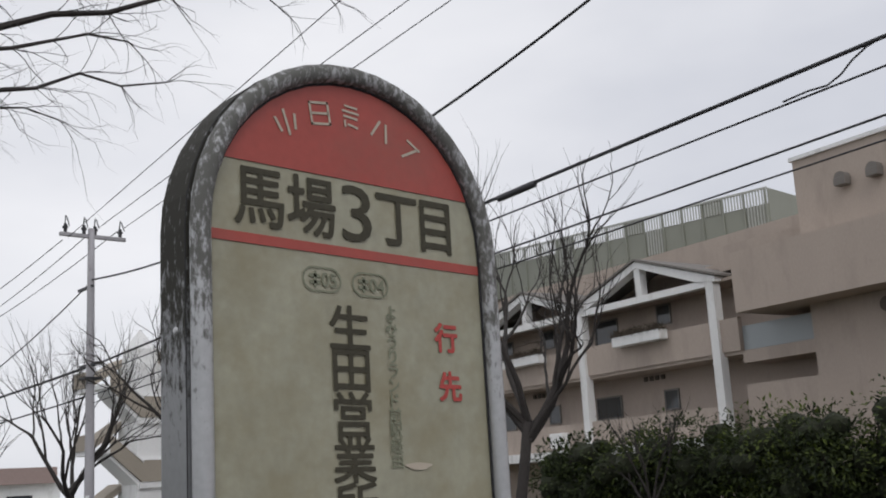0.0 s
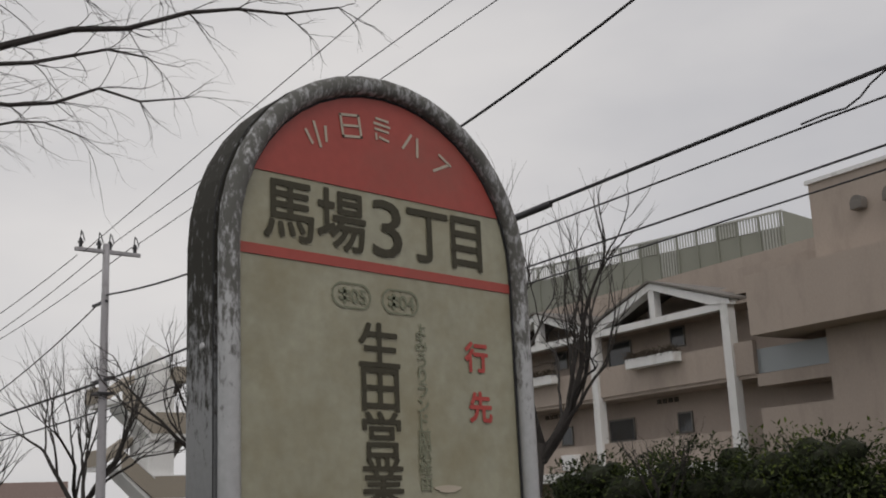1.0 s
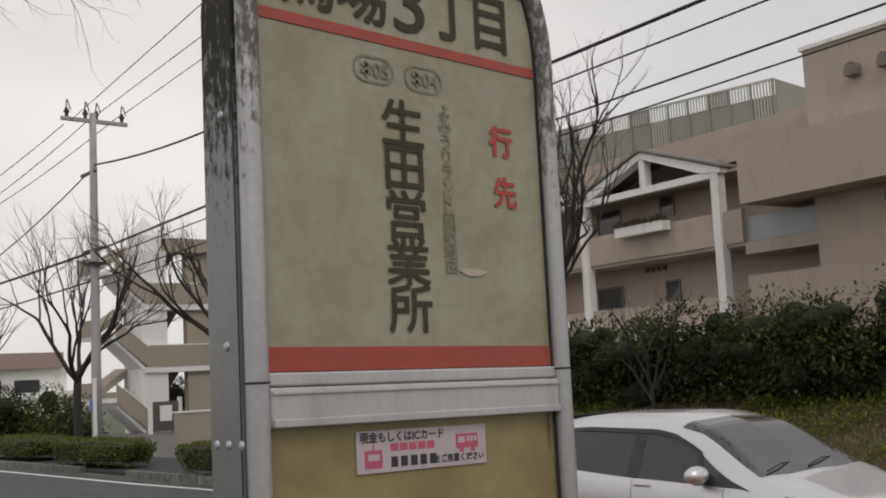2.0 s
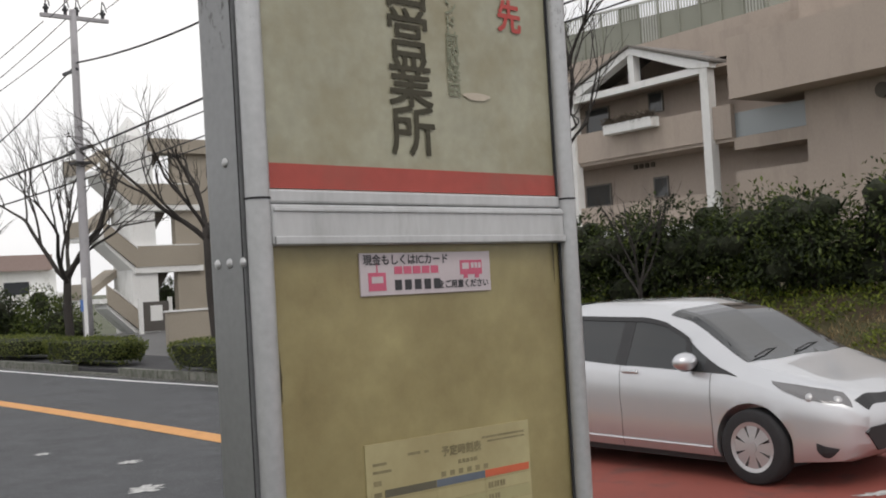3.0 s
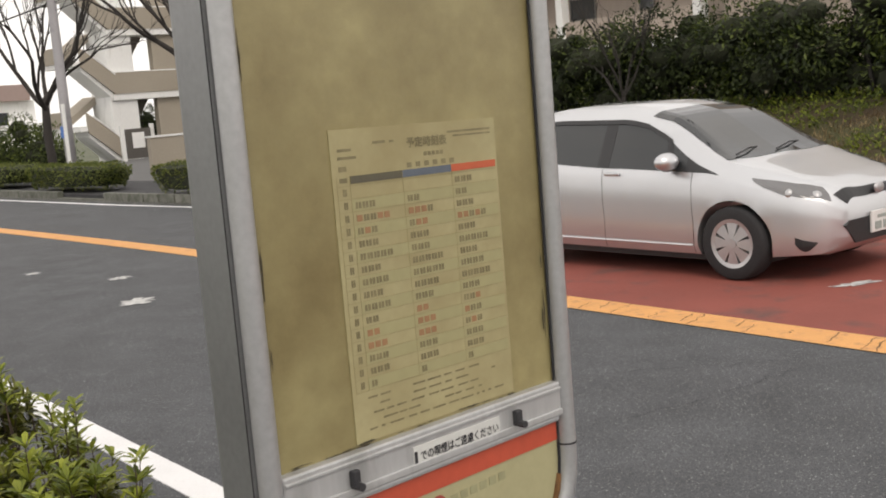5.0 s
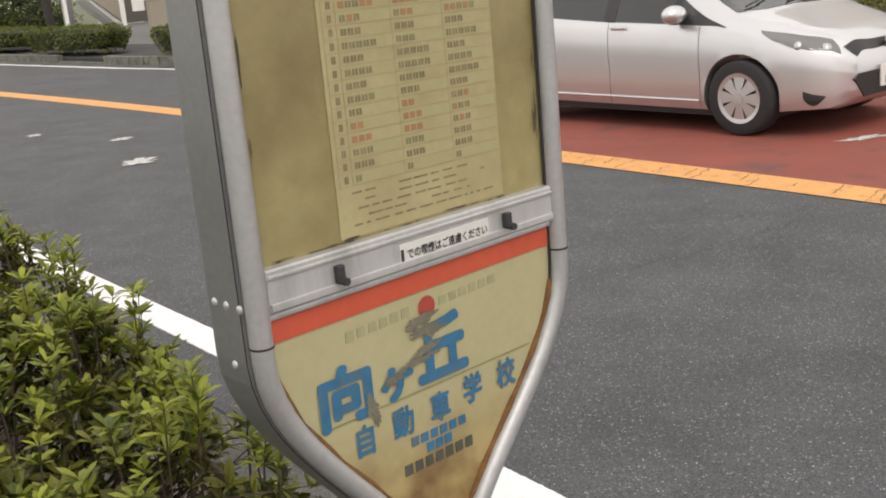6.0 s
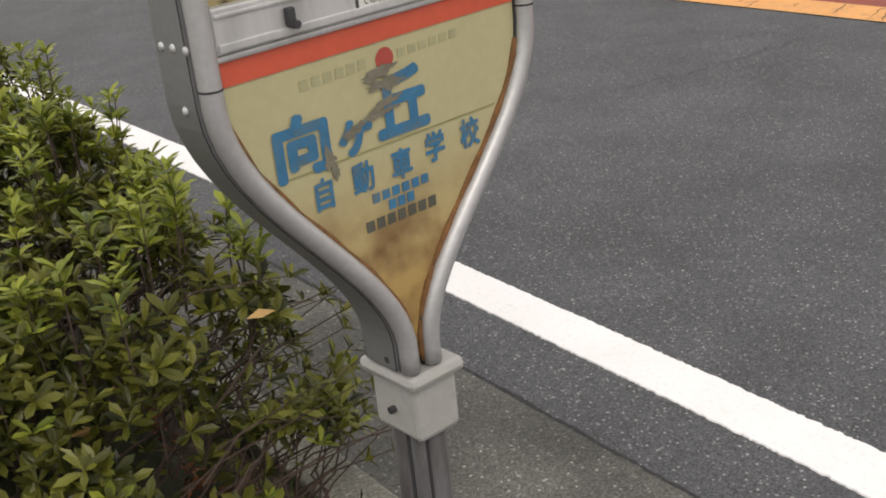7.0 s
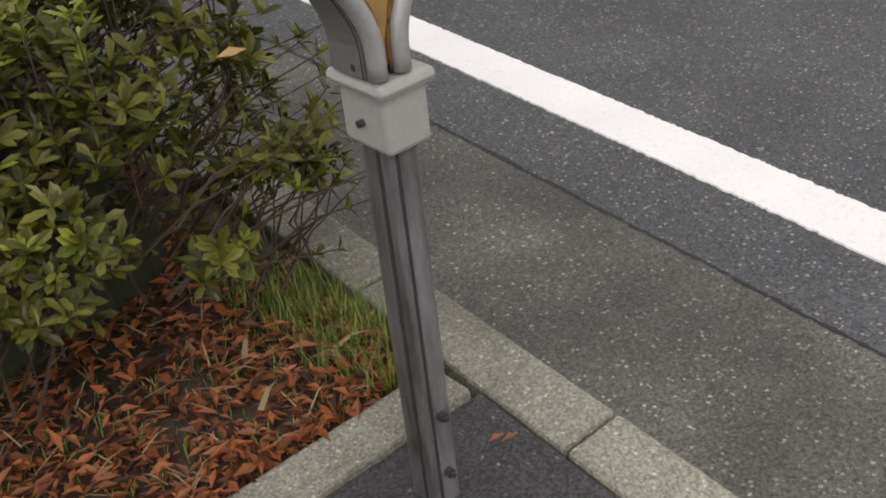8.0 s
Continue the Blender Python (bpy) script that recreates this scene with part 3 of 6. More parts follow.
for za, zb, r, cx in ((8.75, 7.33, 0.013, 10.5), (9.07, 7.25, 0.013, 11.3), (9.13, 7.58, 0.013, 12.0), (7.6, 4.78, 0.02, 11.2), (5.45, 5.1, 0.035, 11.2), (4.7, 4.3, 0.022, 11.2)):
    b = bmesh.new()
    pts = [Vector((cx, 26.6 + (46 - 26.6) * k / 12, za + (zb - za) * (1 - (1 - k / 12) ** 2) * 0.9)) for k in range(13)]
    tube(b, pts, [r] * len(pts), 6)
    tagged(part("overhead_cable", b, M_WIRE, smooth=True), "overhead cable running on beyond the pole", "cable", "overhead cables")
b = bmesh.new()
cylinder(b, (11.2, 11.0, 6.27), (11.2, 10.2, 6.32), 0.055, 10)
tagged(part("cable_sleeve", b, M_IRON, smooth=True), "black sleeve clamped on the thick cable", "cable sleeve")

# service cable that sags from the pole and climbs away, and a slack loop on the telephone cable
b = bmesh.new()
pts = []
for k in range(25):
    y = 26.3 - 23.3 * k / 24
    u = (26.3 - y) / 46.2
    pts.append(Vector((11.2, y, 7.7 + 0.336 * (26.3 - y) - 5.1 * 4 * u * (1 - u))))
tube(b, pts, [0.024] * len(pts), 6)
tagged(part("overhead_cable", b, M_WIRE, smooth=True), "black overhead service cable sagging from the pole", "cable", "overhead cables")
b = bmesh.new()
tube(b, [Vector((11.2, y, z)) for y, z in ((5.9, 6.30), (5.55, 6.33), (5.3, 6.32), (5.1, 6.40), (4.95, 6.52), (4.75, 6.62), (4.4, 6.70))], [0.013] * 7, 6)
tagged(part("overhead_cable", b, M_WIRE, smooth=True), "slack loop of black telephone cable", "cable", "overhead cables")

# ---- stair tower of the far block ----
tower = thing("stair_tower", "open concrete stair tower with tan parapets and white soffits", "building", at=pose(0, 41, 0))


def slope(bm, xa, za, xb, zb, h, y0, y1):
    """A sloped slab between two points in x and z, h high."""
    vs = [bm.verts.new(p) for y in (y0, y1) for p in ((xa, y, za), (xb, y, zb), (xb, y, zb + h), (xa, y, za + h))]
    bm.faces.new(vs[:4]); bm.faces.new(vs[4:][::-1])
    for k in range(4):
        bm.faces.new((vs[k], vs[4 + k], vs[4 + (k + 1) % 4], vs[(k + 1) % 4]))
    bmesh.ops.recalc_face_normals(bm, faces=bm.faces[:])
    return bm


part("core_wall", boxes(((19.47, 0.1, 0), (20.6, 1.8, 7.5))), M_WHITE_WALL, tower, "white painted wall")
part("upper_wall", boxes(((19.56, 0.4, 7.5), (20.55, 1.6, 8.16))), M_WHITE_WALL, tower)
part("column", boxes(((21.52, 0.15, 0), (24.5, 0.5, 7.44))), M_PLASTER_TAN, tower)
for k in range(3):
    z = 2.54 * k
    if k < 2:
        part("landing", boxes(((19.55, -0.02, z + 2.51), (22.65, 1.5, z + 2.755))), M_WHITE_WALL, tower, "white landing slab")
        part("landing_parapet", boxes(((19.6, -0.05, z + 2.755), (22.45 - 0.2 * k, 0.1, z + 3.6))), M_PLASTER_TAN, tower)
        part("landing_coping", boxes(((19.6, -0.06, z + 3.6), (22.46 - 0.2 * k, 0.11, z + 3.64))), M_WHITE_WALL, tower)
    part("flight", slope(bmesh.new(), 19.6, z, 18.35, z + 1.16, 0.2, 0.04, 1.3), M_WHITE_WALL, tower, "white sloped stair flight")
    part("flight_parapet", slope(bmesh.new(), 19.66, z + 0.2, 18.32, z + 1.33, 0.78, -0.06, 0.06), M_PLASTER_TAN, tower)
    part("flight_coping", slope(bmesh.new(), 19.7, z + 0.96, 18.6, z + 1.89, 0.06, -0.08, 0.07), M_WHITE_WALL, tower)
    part("flight_back", slope(bmesh.new(), 18.1, z + 1.5, 19.5, z + 2.45, 0.3, 1.5, 2.8), M_PLASTER_TAN, tower)
    part("half_landing", boxes(((18.02, 0, z + 1.38), (18.4, 2.8, z + 1.56))), M_WHITE_WALL, tower)
    part("end_parapet", boxes(((17.98, 1.4, z + 1.56), (18.1, 2.8, z + 2.2))), M_PLASTER_TAN, tower)
    # brown brace, the shade under the landing put into its colour
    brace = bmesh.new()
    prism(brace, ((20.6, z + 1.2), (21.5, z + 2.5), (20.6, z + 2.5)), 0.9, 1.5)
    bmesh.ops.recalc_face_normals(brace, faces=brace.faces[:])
    part("soffit_brace", brace, M_VENT_SHADE, tower, "brown shaded brace under the landing")
part("roof_beam", boxes(((20.6, -0.1, 7.44), (24.5, 0.9, 8.03))), M_PLASTER_TAN, tower)
b = bmesh.new()
bmesh.ops.create_cone(b, cap_ends=True, segments=4, radius1=0.72, radius2=0.0, depth=0.9, matrix=Matrix.Translation((20.05, 1.0, 8.61)) @ Matrix.Rotation(radians(45), 4, "Z"))
part("pyramid_roof", b, M_WHITE_WALL, tower, "small pointed white roof")

wall_low = thing("boundary_wall", "low tan concrete boundary wall by the stair tower", "wall", at=pose(0, 0, 0))
part("coping", boxes(((14.57, 28.67, 1.12), (24, 28.93, 1.17))), M_WHITE_WALL, wall_low)
part("panel", boxes(((14.6, 28.7, 0), (24, 28.9, 1.12))), M_PLASTER_TAN, wall_low)
gate = thing("gate", "dark grey metal gate with a small white notice", "gate", at=pose(18.95, 39.2, 0.1))
part("leaf", boxes(((0, 0, 0.1), (1.1, 0.05, 1.25)), bevel=0.01), M_WINFRAME, gate)
part("post", boxes(((-0.15, 0, 0), (0, 0.12, 1.4))), M_WHITE_WALL, gate)
part("post", boxes(((1.1, 0, 0), (1.25, 0.12, 1.4))), M_WHITE_WALL, gate)
part("notice", boxes(((0.3, -0.03, 0.5), (0.8, 0.0, 1.1))), M_WHITE_WALL, gate)

far_house = thing("far_house", "low white house with a pinkish-brown roof", "house", at=pose(0, 70, 0))
part("wall", boxes(((8, 0, 0), (28.0, 8, 3.5))), M_WHITE_WALL, far_house)
part("roof", slope(bmesh.new(), 8, 3.5, 27.6, 3.5, 1.0, -0.5, 8), M_PINKROOF, far_house)
for i in range(5):
    part("window", boxes(((15 + 2.4 * i, -0.06, 2.0), (16.6 + 2.4 * i, 0.0, 2.8))), M_WINDOW, far_house)
part("balcony", boxes(((24.5, -1.2, 0.0), (29.0, 0, 2.0))), M_WHITE_WALL, far_house)

b = bmesh.new()
box(b, (12.5, 23.0, 0.0), (24.0, 42.0, 0.115))
setting("forecourt", b, mat("forecourt_paving", (0.13, 0.13, 0.13), rough=0.9, var=0.15, scale=1.5, fine=40, bump=0.2), "grey paved forecourt leading to the stair tower", "paving")

# ---- bus stop sign ----
FACE_Z, HALF, MID = 2.246, 0.2045, 0.2015
M_ALU = mat("weathered_aluminium", (0.50, 0.505, 0.51), rough=0.42, metal=0.45, var=0.12, scale=9, fine=120, bump=0.12, dist=0.001, dirt=(0.26, 0.26, 0.25), dirt_amount=0.25, dirt_scale=7, stretch=(1, 1, 0.25))
M_CREAM = mat("cream_panel", (0.335, 0.325, 0.24), rough=0.4, var=0.15, scale=8, fine=75, bump=0.05, dirt=(0.245, 0.215, 0.128), dirt_amount=0.5, dirt_scale=9)
M_TIME = mat("yellowed_panel", (0.325, 0.28, 0.138), rough=0.32, var=0.15, scale=5, fine=42, bump=0.04, dirt=(0.17, 0.13, 0.057), dirt_amount=0.68, dirt_scale=6)
M_SIGN_RED = mat("faded_red_film", (0.36, 0.06, 0.045), rough=0.45, var=0.12, scale=9, fine=70, bump=0.05, dirt=(0.27, 0.075, 0.055), dirt_amount=0.3, dirt_scale=6)
M_AD_RED = mat("bright_red_film", (0.52, 0.085, 0.045), rough=0.45, var=0.1, scale=9, fine=70, bump=0.05)
M_INK = mat("dark_brown_grey_ink", (0.06, 0.055, 0.038), rough=0.6, var=0.2, scale=20, fine=150, bump=0.0, spec=0.2)


def half_width(z, inset=0.0):
    """Half the sign's width inside the frame at height z."""
    if z > FACE_Z:
        return math.sqrt(max(0.0, (HALF - inset) ** 2 - (z - FACE_Z) ** 2))
    return 0.006 + (HALF - 0.006) * smooth01((z - 0.82) / 0.35) - inset


def plate(bm, z0, z1, y0, y1, inset=0.0, step=0.012):
    n = max(2, int((z1 - z0) / step))
    zs = [z0 + (z1 - z0) * i / n for i in range(n + 1)]
    right = [(MID + half_width(z, inset), z) for z in zs]
    left = [(MID - half_width(z, inset), z) for z in reversed(zs) if half_width(z, inset) > 1e-4]
    return prism(bm, right + left, y0, y1)


def rim(grow, n=20):
    """The sign's outline, grown outward by grow, from the neck up, over the arch and down."""
    pts = []
    zs = [0.79 + 0.02 * i for i in range(22)] + [1.25, 1.55, 1.85, 2.1]
    r = [(half_width(z), z) for z in zs]
    out = []
    for i, (w, z) in enumerate(r):
        a, c = r[max(i - 1, 0)], r[min(i + 1, len(r) - 1)]
        t = Vector((c[0] - a[0], c[1] - a[1])).normalized()
        out.append((MID + w + grow * t.y, z - grow * t.x))
    pts += out
    for i in range(n + 1):
        a = math.pi * i / n
        pts.append((MID + (HALF + grow) * math.cos(a), FACE_Z + (HALF + grow) * math.sin(a)))
    pts += [(2 * MID - x, z) for x, z in reversed(out)]
    return pts


sign = thing("bus_stop_sign", "weathered two-sided bus stop sign on a square post", "bus stop sign")
b = bmesh.new()
tube(b, [Vector((x, 0.0, z)) for x, z in rim(0.0115)], [0.0121] * len(rim(0.0115)), 12)
part("front_rim", b, M_ALU, sign, "rounded grey aluminium rim", smooth=True)
b = bmesh.new()
tube(b, [Vector((x, 0.072, z)) for x, z in rim(0.0115)], [0.0110] * len(rim(0.0115)), 10)
part("back_rim", b, M_ALU, sign, smooth=True)
b = bmesh.new()
o, i_ = rim(0.0235), rim(0.004)
ring = [[b.verts.new((x, y, z)) for (x, z), y in ((p, 0.0105), (p, 0.070), (q, 0.070), (q, 0.0105))] for p, q in zip(o, i_)]
for a, c in zip(ring, ring[1:]):
    for k in range(4):
        b.faces.new((a[k], a[(k + 1) % 4], c[(k + 1) % 4], c[k]))
bmesh.ops.recalc_face_normals(b, faces=b.faces[:])
part("side_band", b, M_ALU, sign, "flat aluminium side band with rivets")
part("body", plate(bmesh.new(), 0.80, FACE_Z + HALF - 0.001, 0.012, 0.066), M_ALU, sign)
upper = part("upper_panel", plate(bmesh.new(), 1.8625, FACE_Z + HALF - 0.001, 0.004, 0.012), M_CREAM, sign, "cream panel stained with age")
lower = part("timetable_panel", plate(bmesh.new(), 1.267, 1.812, 0.006, 0.012), M_TIME, sign, "yellowed stained timetable panel")
ad = part("advertisement_panel", plate(bmesh.new(), 0.80, 1.214, 0.004, 0.012), M_CREAM, sign, "cream panel browned towards its foot")
part("red_dome", plate(bmesh.new(), 2.325, FACE_Z + HALF - 0.001, 0.0025, 0.004), M_SIGN_RED, upper, "faded red arched field")
part("red_line", plate(bmesh.new(), 2.226, 2.238, 0.0025, 0.004), M_SIGN_RED, upper)
part("red_line", plate(bmesh.new(), 1.8625, 1.887, 0.0025, 0.004), M_SIGN_RED, upper)
part("red_line", plate(bmesh.new(), 1.190, 1.214, 0.0025, 0.004), M_AD_RED, ad)
for z0, z1, y in ((1.8475, 1.8615, -0.002), (1.806, 1.8465, -0.006), (1.222, 1.267, -0.006), (1.2145, 1.2215, -0.002)):
    part("crossbar", boxes(((-0.0035, y, z0), (0.4065, 0.011, z1)), bevel=0.0025), M_ALU, sign, "aluminium crossbar")
post = part("post", boxes(((0.186, 0.004, WALK - 0.02), (0.232, 0.060, 0.78)), bevel=0.004), mat("dull_steel_post", (0.235, 0.24, 0.255), rough=0.4, metal=0.45, var=0.2, scale=8, fine=60, bump=0.1, dist=0.001, dirt=(0.045, 0.032, 0.022), dirt_amount=0.5, dirt_scale=9, stretch=(2, 2, 0.45)), sign, "dull steel post streaked with rust")
part("groove", boxes(((0.1845, 0.022, WALK), (0.186, 0.028, 0.69)), ((0.196, 0.0025, WALK), (0.200, 0.004, 0.69))), M_CRACK_GAP, post)
for z in (0.155, 0.262):
    b = bmesh.new()
    cylinder(b, (0.213, -0.006, z), (0.213, 0.004, z), 0.0075, 10)
    cylinder(b, (0.213, -0.012, z), (0.213, -0.006, z), 0.004, 8)
    part("bolt", b, M_IRON, post, "rusty bolt head")
M_CAST = mat("grey_painted_casting", (0.31, 0.31, 0.30), rough=0.5, var=0.14, scale=12, fine=90, bump=0.1, dist=0.001, dirt=(0.3, 0.3, 0.28), dirt_amount=0.25, dirt_scale=12)
b = bmesh.new()
box(b, (0.180, -0.009, 0.69), (0.247, 0.080, 0.775), 0.007)
box(b, (0.170, -0.018, 0.766), (0.258, 0.092, 0.786), 0.009)
part("collar", b, M_CAST, sign, "grey painted cast collar", smooth=False)
for y, z in ((0.038, 0.725), (0.03, 0.80)):
    b = bmesh.new()
    cylinder(b, (0.172, y, z), (0.180, y, z), 0.005, 10)
    part("screw", b, M_IRON, sign)

# grime on the side band where rain runs down, as a material with a shape of its own

def side_band_material(name, strength, grow, stain, base=(0.44, 0.445, 0.452)):
    m = mat(name, base, rough=0.42, metal=0.5, var=0.12, scale=9, fine=120, bump=0.15, dist=0.001)
    n, l = m.node_tree.nodes, m.node_tree.links
    b = n["Principled BSDF"]
    was = b.inputs["Base Color"].links[0].from_socket
    co = n.new("ShaderNodeTexCoord")
    mp = n.new("ShaderNodeMapping")
    mp.inputs["Scale"].default_value = (78, 78, 34)
    l.new(co.outputs["Object"], mp.inputs["Vector"])
    t = n.new("ShaderNodeTexNoise")
    t.inputs["Scale"].default_value, t.inputs["Detail"].default_value, t.inputs["Roughness"].default_value = 1.6, 9, 0.7
    l.new(mp.outputs["Vector"], t.inputs["Vector"])
    sep = n.new("ShaderNodeSeparateXYZ")
    l.new(co.outputs["Object"], sep.inputs["Vector"])
    up = n.new("ShaderNodeMapRange")
    up.inputs["From Min"].default_value, up.inputs["From Max"].default_value = 1.88, 2.22
    up.inputs["To Min"].default_value, up.inputs["To Max"].default_value = -0.28, grow
    l.new(sep.outputs["Z"], up.inputs["Value"])
    add = n.new("ShaderNodeMath")
    add.operation = "ADD"
    l.new(t.outputs["Fac"], add.inputs[0])
    l.new(up.outputs["Result"], add.inputs[1])
    rg = n.new("ShaderNodeMapRange")
    rg.inputs["From Min"].default_value, rg.inputs["From Max"].default_value = 0.50, 0.63
    rg.inputs["To Max"].default_value = strength
    l.new(add.outputs[0], rg.inputs["Value"])
    mx = n.new("ShaderNodeMix")
    mx.data_type = "RGBA"
    l.new(rg.outputs["Result"], mx.inputs["Factor"])
    l.new(was, mx.inputs[6])
    mx.inputs[7].default_value = (*stain, 1)
    l.new(mx.outputs[2], b.inputs["Base Color"])
    for socket, clean, grown in (("Metallic", 0.55, 0.0), ("Roughness", 0.42, 0.95)):
        r = n.new("ShaderNodeMapRange")
        r.inputs["To Min"].default_value, r.inputs["To Max"].default_value = clean, grown
        l.new(rg.outputs["Result"], r.inputs["Value"])
        l.new(r.outputs["Result"], b.inputs[socket])
    return m


M_LICHEN = side_band_material("lichen_stained_aluminium", 0.97, 0.20, (0.026, 0.024, 0.017), (0.24, 0.245, 0.25))
M_RIM_DIRT = side_band_material("grimy_aluminium_rim", 0.85, 0.12, (0.075, 0.073, 0.06))
for ob in sign.children:
    if ob.name.startswith(("side_band", "back_rim")):
        ob.data.materials[0] = M_LICHEN
    if ob.name.startswith("front_rim"):
        ob.data.materials[0] = M_RIM_DIRT
for x in (-0.0265,):
    for y, z in ((0.036, 2.13), (0.036, 1.893), (0.060, 1.795), (0.037, 1.795), (0.012, 1.795), (0.060, 1.228), (0.037, 1.228), (0.012, 1.228), (0.036, 1.165)):
        b = bmesh.new()
        bmesh.ops.create_uvsphere(b, u_segments=10, v_segments=6, radius=0.005, matrix=Matrix.Translation((x, y, z)) @ Matrix.Diagonal((0.55, 1, 1, 1)))
        part("rivet", b, M_ALU, sign, smooth=True)
for z in (1.854, 1.187):
    for x in (-0.0145, 0.4175):
        b = bmesh.new()
        cylinder(b, (x, 0.0, z), (x, 0.0, z + 0.0022), 0.0126, 14)
        box(b, (x - 0.0115, 0.012, z), (x + 0.0115, 0.071, z + 0.0022))
        part("band_joint", b, M_CRACK_GAP, sign, "dark joint line")
b = bmesh.new()
# Added black strip: paints the shadow gap between rim and side band.
sr = rim(0.0230)
tube(b, [Vector((x, 0.0125, z)) for x, z in sr], [0.0014] * len(sr), 6)
# Thin dark tube added to draw the black gap between panel and rim.
gasket = bmesh.new()
gr = rim(-0.0012)
tube(gasket, [Vector((x, 0.0025, z)) for x, z in gr], [0.0019] * len(gr), 6)
part("gasket", gasket, M_CRACK_GAP, sign, "dark perished gasket inside the rim", smooth=True)
part("rim_seam", b, M_CRACK_GAP, sign, "dark strip for the shadow gap between rim and side band", smooth=True)


def letters(name, body, material, parent, x, z, size, y=0.0024, bold=0.0, squeeze=1.0, turn=0.0, column=0.0, label=""):
    """Lettering in the built-in font, laid on the face; x, z: its middle. column: pitch of a vertical column."""
    bm = bmesh.new()
    signs = list(body) if column else [body]
    top = z + column * (len(signs) - 1) / 2
    for i, ch in enumerate(signs):
        c = bpy.data.curves.new("type", "FONT")
        c.body, c.size, c.align_x, c.align_y = ch, size, "CENTER", "CENTER"
        c.resolution_u = 3
        o = bpy.data.objects.new("type", c)
        scene.collection.objects.link(o)
        bpy.context.view_layer.update()
        me = o.evaluated_get(bpy.context.evaluated_depsgraph_get()).to_mesh()
        lo = [min(v.co[k] for v in me.vertices) for k in (0, 1)]
        hi = [max(v.co[k] for v in me.vertices) for k in (0, 1)]
        mid = Vector(((lo[0] + hi[0]) / 2, (lo[1] + hi[1]) / 2, 0))
        zz = top - i * column if column else z
        m = pose(x, y, zz, 90, 0, 0) @ pose(0, 0, 0, 0, 0, turn) @ Matrix.Diagonal((squeeze, 1, 1, 1)) @ Matrix.Translation(-mid)
        strokes = [(0, 0)] + ([(bold * math.cos(k * math.pi / 4), bold * math.sin(k * math.pi / 4)) for k in range(8)] if bold else [])
        for k, (dx, dz) in enumerate(strokes):
            first = len(bm.verts)
            bm.from_mesh(me)
            bm.verts.ensure_lookup_table()
            for v in bm.verts[first:]:
                v.co = m @ v.co + Vector((dx, -0.00004 * k, dz))
        bpy.data.objects.remove(o)
        bpy.data.curves.remove(c)
    return part(name, bm, material, parent, label)


def bars(name, spans, material, parent, y=0.0024, depth=0.0006, label=""):
    """Thin raised bars: (x0, x1, z0, z1)."""
    bm = bmesh.new()
    for x0, x1, z0, z1 in spans:
        box(bm, (x0, y, z0), (x1, y + depth, z1))
    ob = part(name, bm, material, parent, label)
    if len(spans) > 1:
        ob["kind"] = "stuff"
    return ob


M_WHITE_INK = mat("off_white_print", (0.46, 0.40, 0.32), rough=0.5, var=0.1)
M_RED_INK = mat("red_print", (0.42, 0.055, 0.045), rough=0.5, var=0.12, scale=30)
M_BLUE_INK = mat("blue_print", (0.028, 0.14, 0.26), rough=0.5, var=0.2, scale=25, dirt=(0.12, 0.13, 0.11), dirt_amount=0.3, dirt_scale=22)
M_GREEN_INK = mat("green_print", (0.19, 0.20, 0.135), rough=0.5, var=0.1)
M_PALE_INK = mat("faded_print", (0.24, 0.235, 0.10), rough=0.5, var=0.1)

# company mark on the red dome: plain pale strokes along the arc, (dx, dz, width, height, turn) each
MARKS = (
    (0.104, 2.383, 18, ((-0.0125, -0.001, 0.0035, 0.020, 14), (0, 0, 0.0035, 0.033, 0), (0.0125, -0.001, 0.0035, 0.020, -14))),
    (0.153, 2.404, 8, ((-0.0135, 0, 0.0032, 0.030, 0), (0.0135, 0, 0.0032, 0.030, 0), (0, 0.0135, 0.030, 0.0032, 0), (0, -0.0135, 0.030, 0.0032, 0), (0, 0, 0.027, 0.003, 0))),
    (0.200, 2.409, -4, ((0, 0.0125, 0.020, 0.003, 0), (0, 0.0055, 0.026, 0.003, 0), (0, -0.0015, 0.022, 0.003, 0), (-0.008, -0.011, 0.003, 0.009, 10), (0.004, -0.012, 0.016, 0.003, -8))),
    (0.247, 2.399, -18, ((-0.008, 0, 0.0035, 0.026, -18), (0.009, 0, 0.0035, 0.026, 16))),
    (0.295, 2.379, -32, ((0, 0.011, 0.024, 0.0033, 0), (0.0, -0.002, 0.0035, 0.030, -32))))
for cx, cz, tilt, strokes in MARKS:
    b = bmesh.new()
    for dx, dz, w, h, turn in strokes:
        m = pose(cx, 0.0014, cz, 0, -tilt, 0) @ pose(dx, 0, dz, 0, -turn, 0)
        first = len(b.verts)
        box(b, (-w / 2, 0, -h / 2), (w / 2, 0.0006, h / 2))
        b.verts.ensure_lookup_table()
        for v in b.verts[first:]:
            v.co = m @ v.co
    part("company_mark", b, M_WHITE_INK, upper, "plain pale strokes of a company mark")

for ch, x in (("馬", 0.064), ("場", 0.137), ("3", 0.204), ("丁", 0.268), ("目", 0.332)):
    if ch == "3":
        letters("stop_name_letter", ch, M_INK, upper, x, 2.2825, 0.102, bold=0.0004, squeeze=1.22)
    else:
        letters("stop_name_letter", ch, M_INK, upper, x, 2.2825, 0.079, bold=0.0012, squeeze=0.93)
for ch, k in zip("生田営業所", range(5)):
    letters("destination_letter", ch, M_INK, upper, 0.1865, 2.139 - 0.0525 * k, 0.058, bold=0.0010, squeeze=1.12)
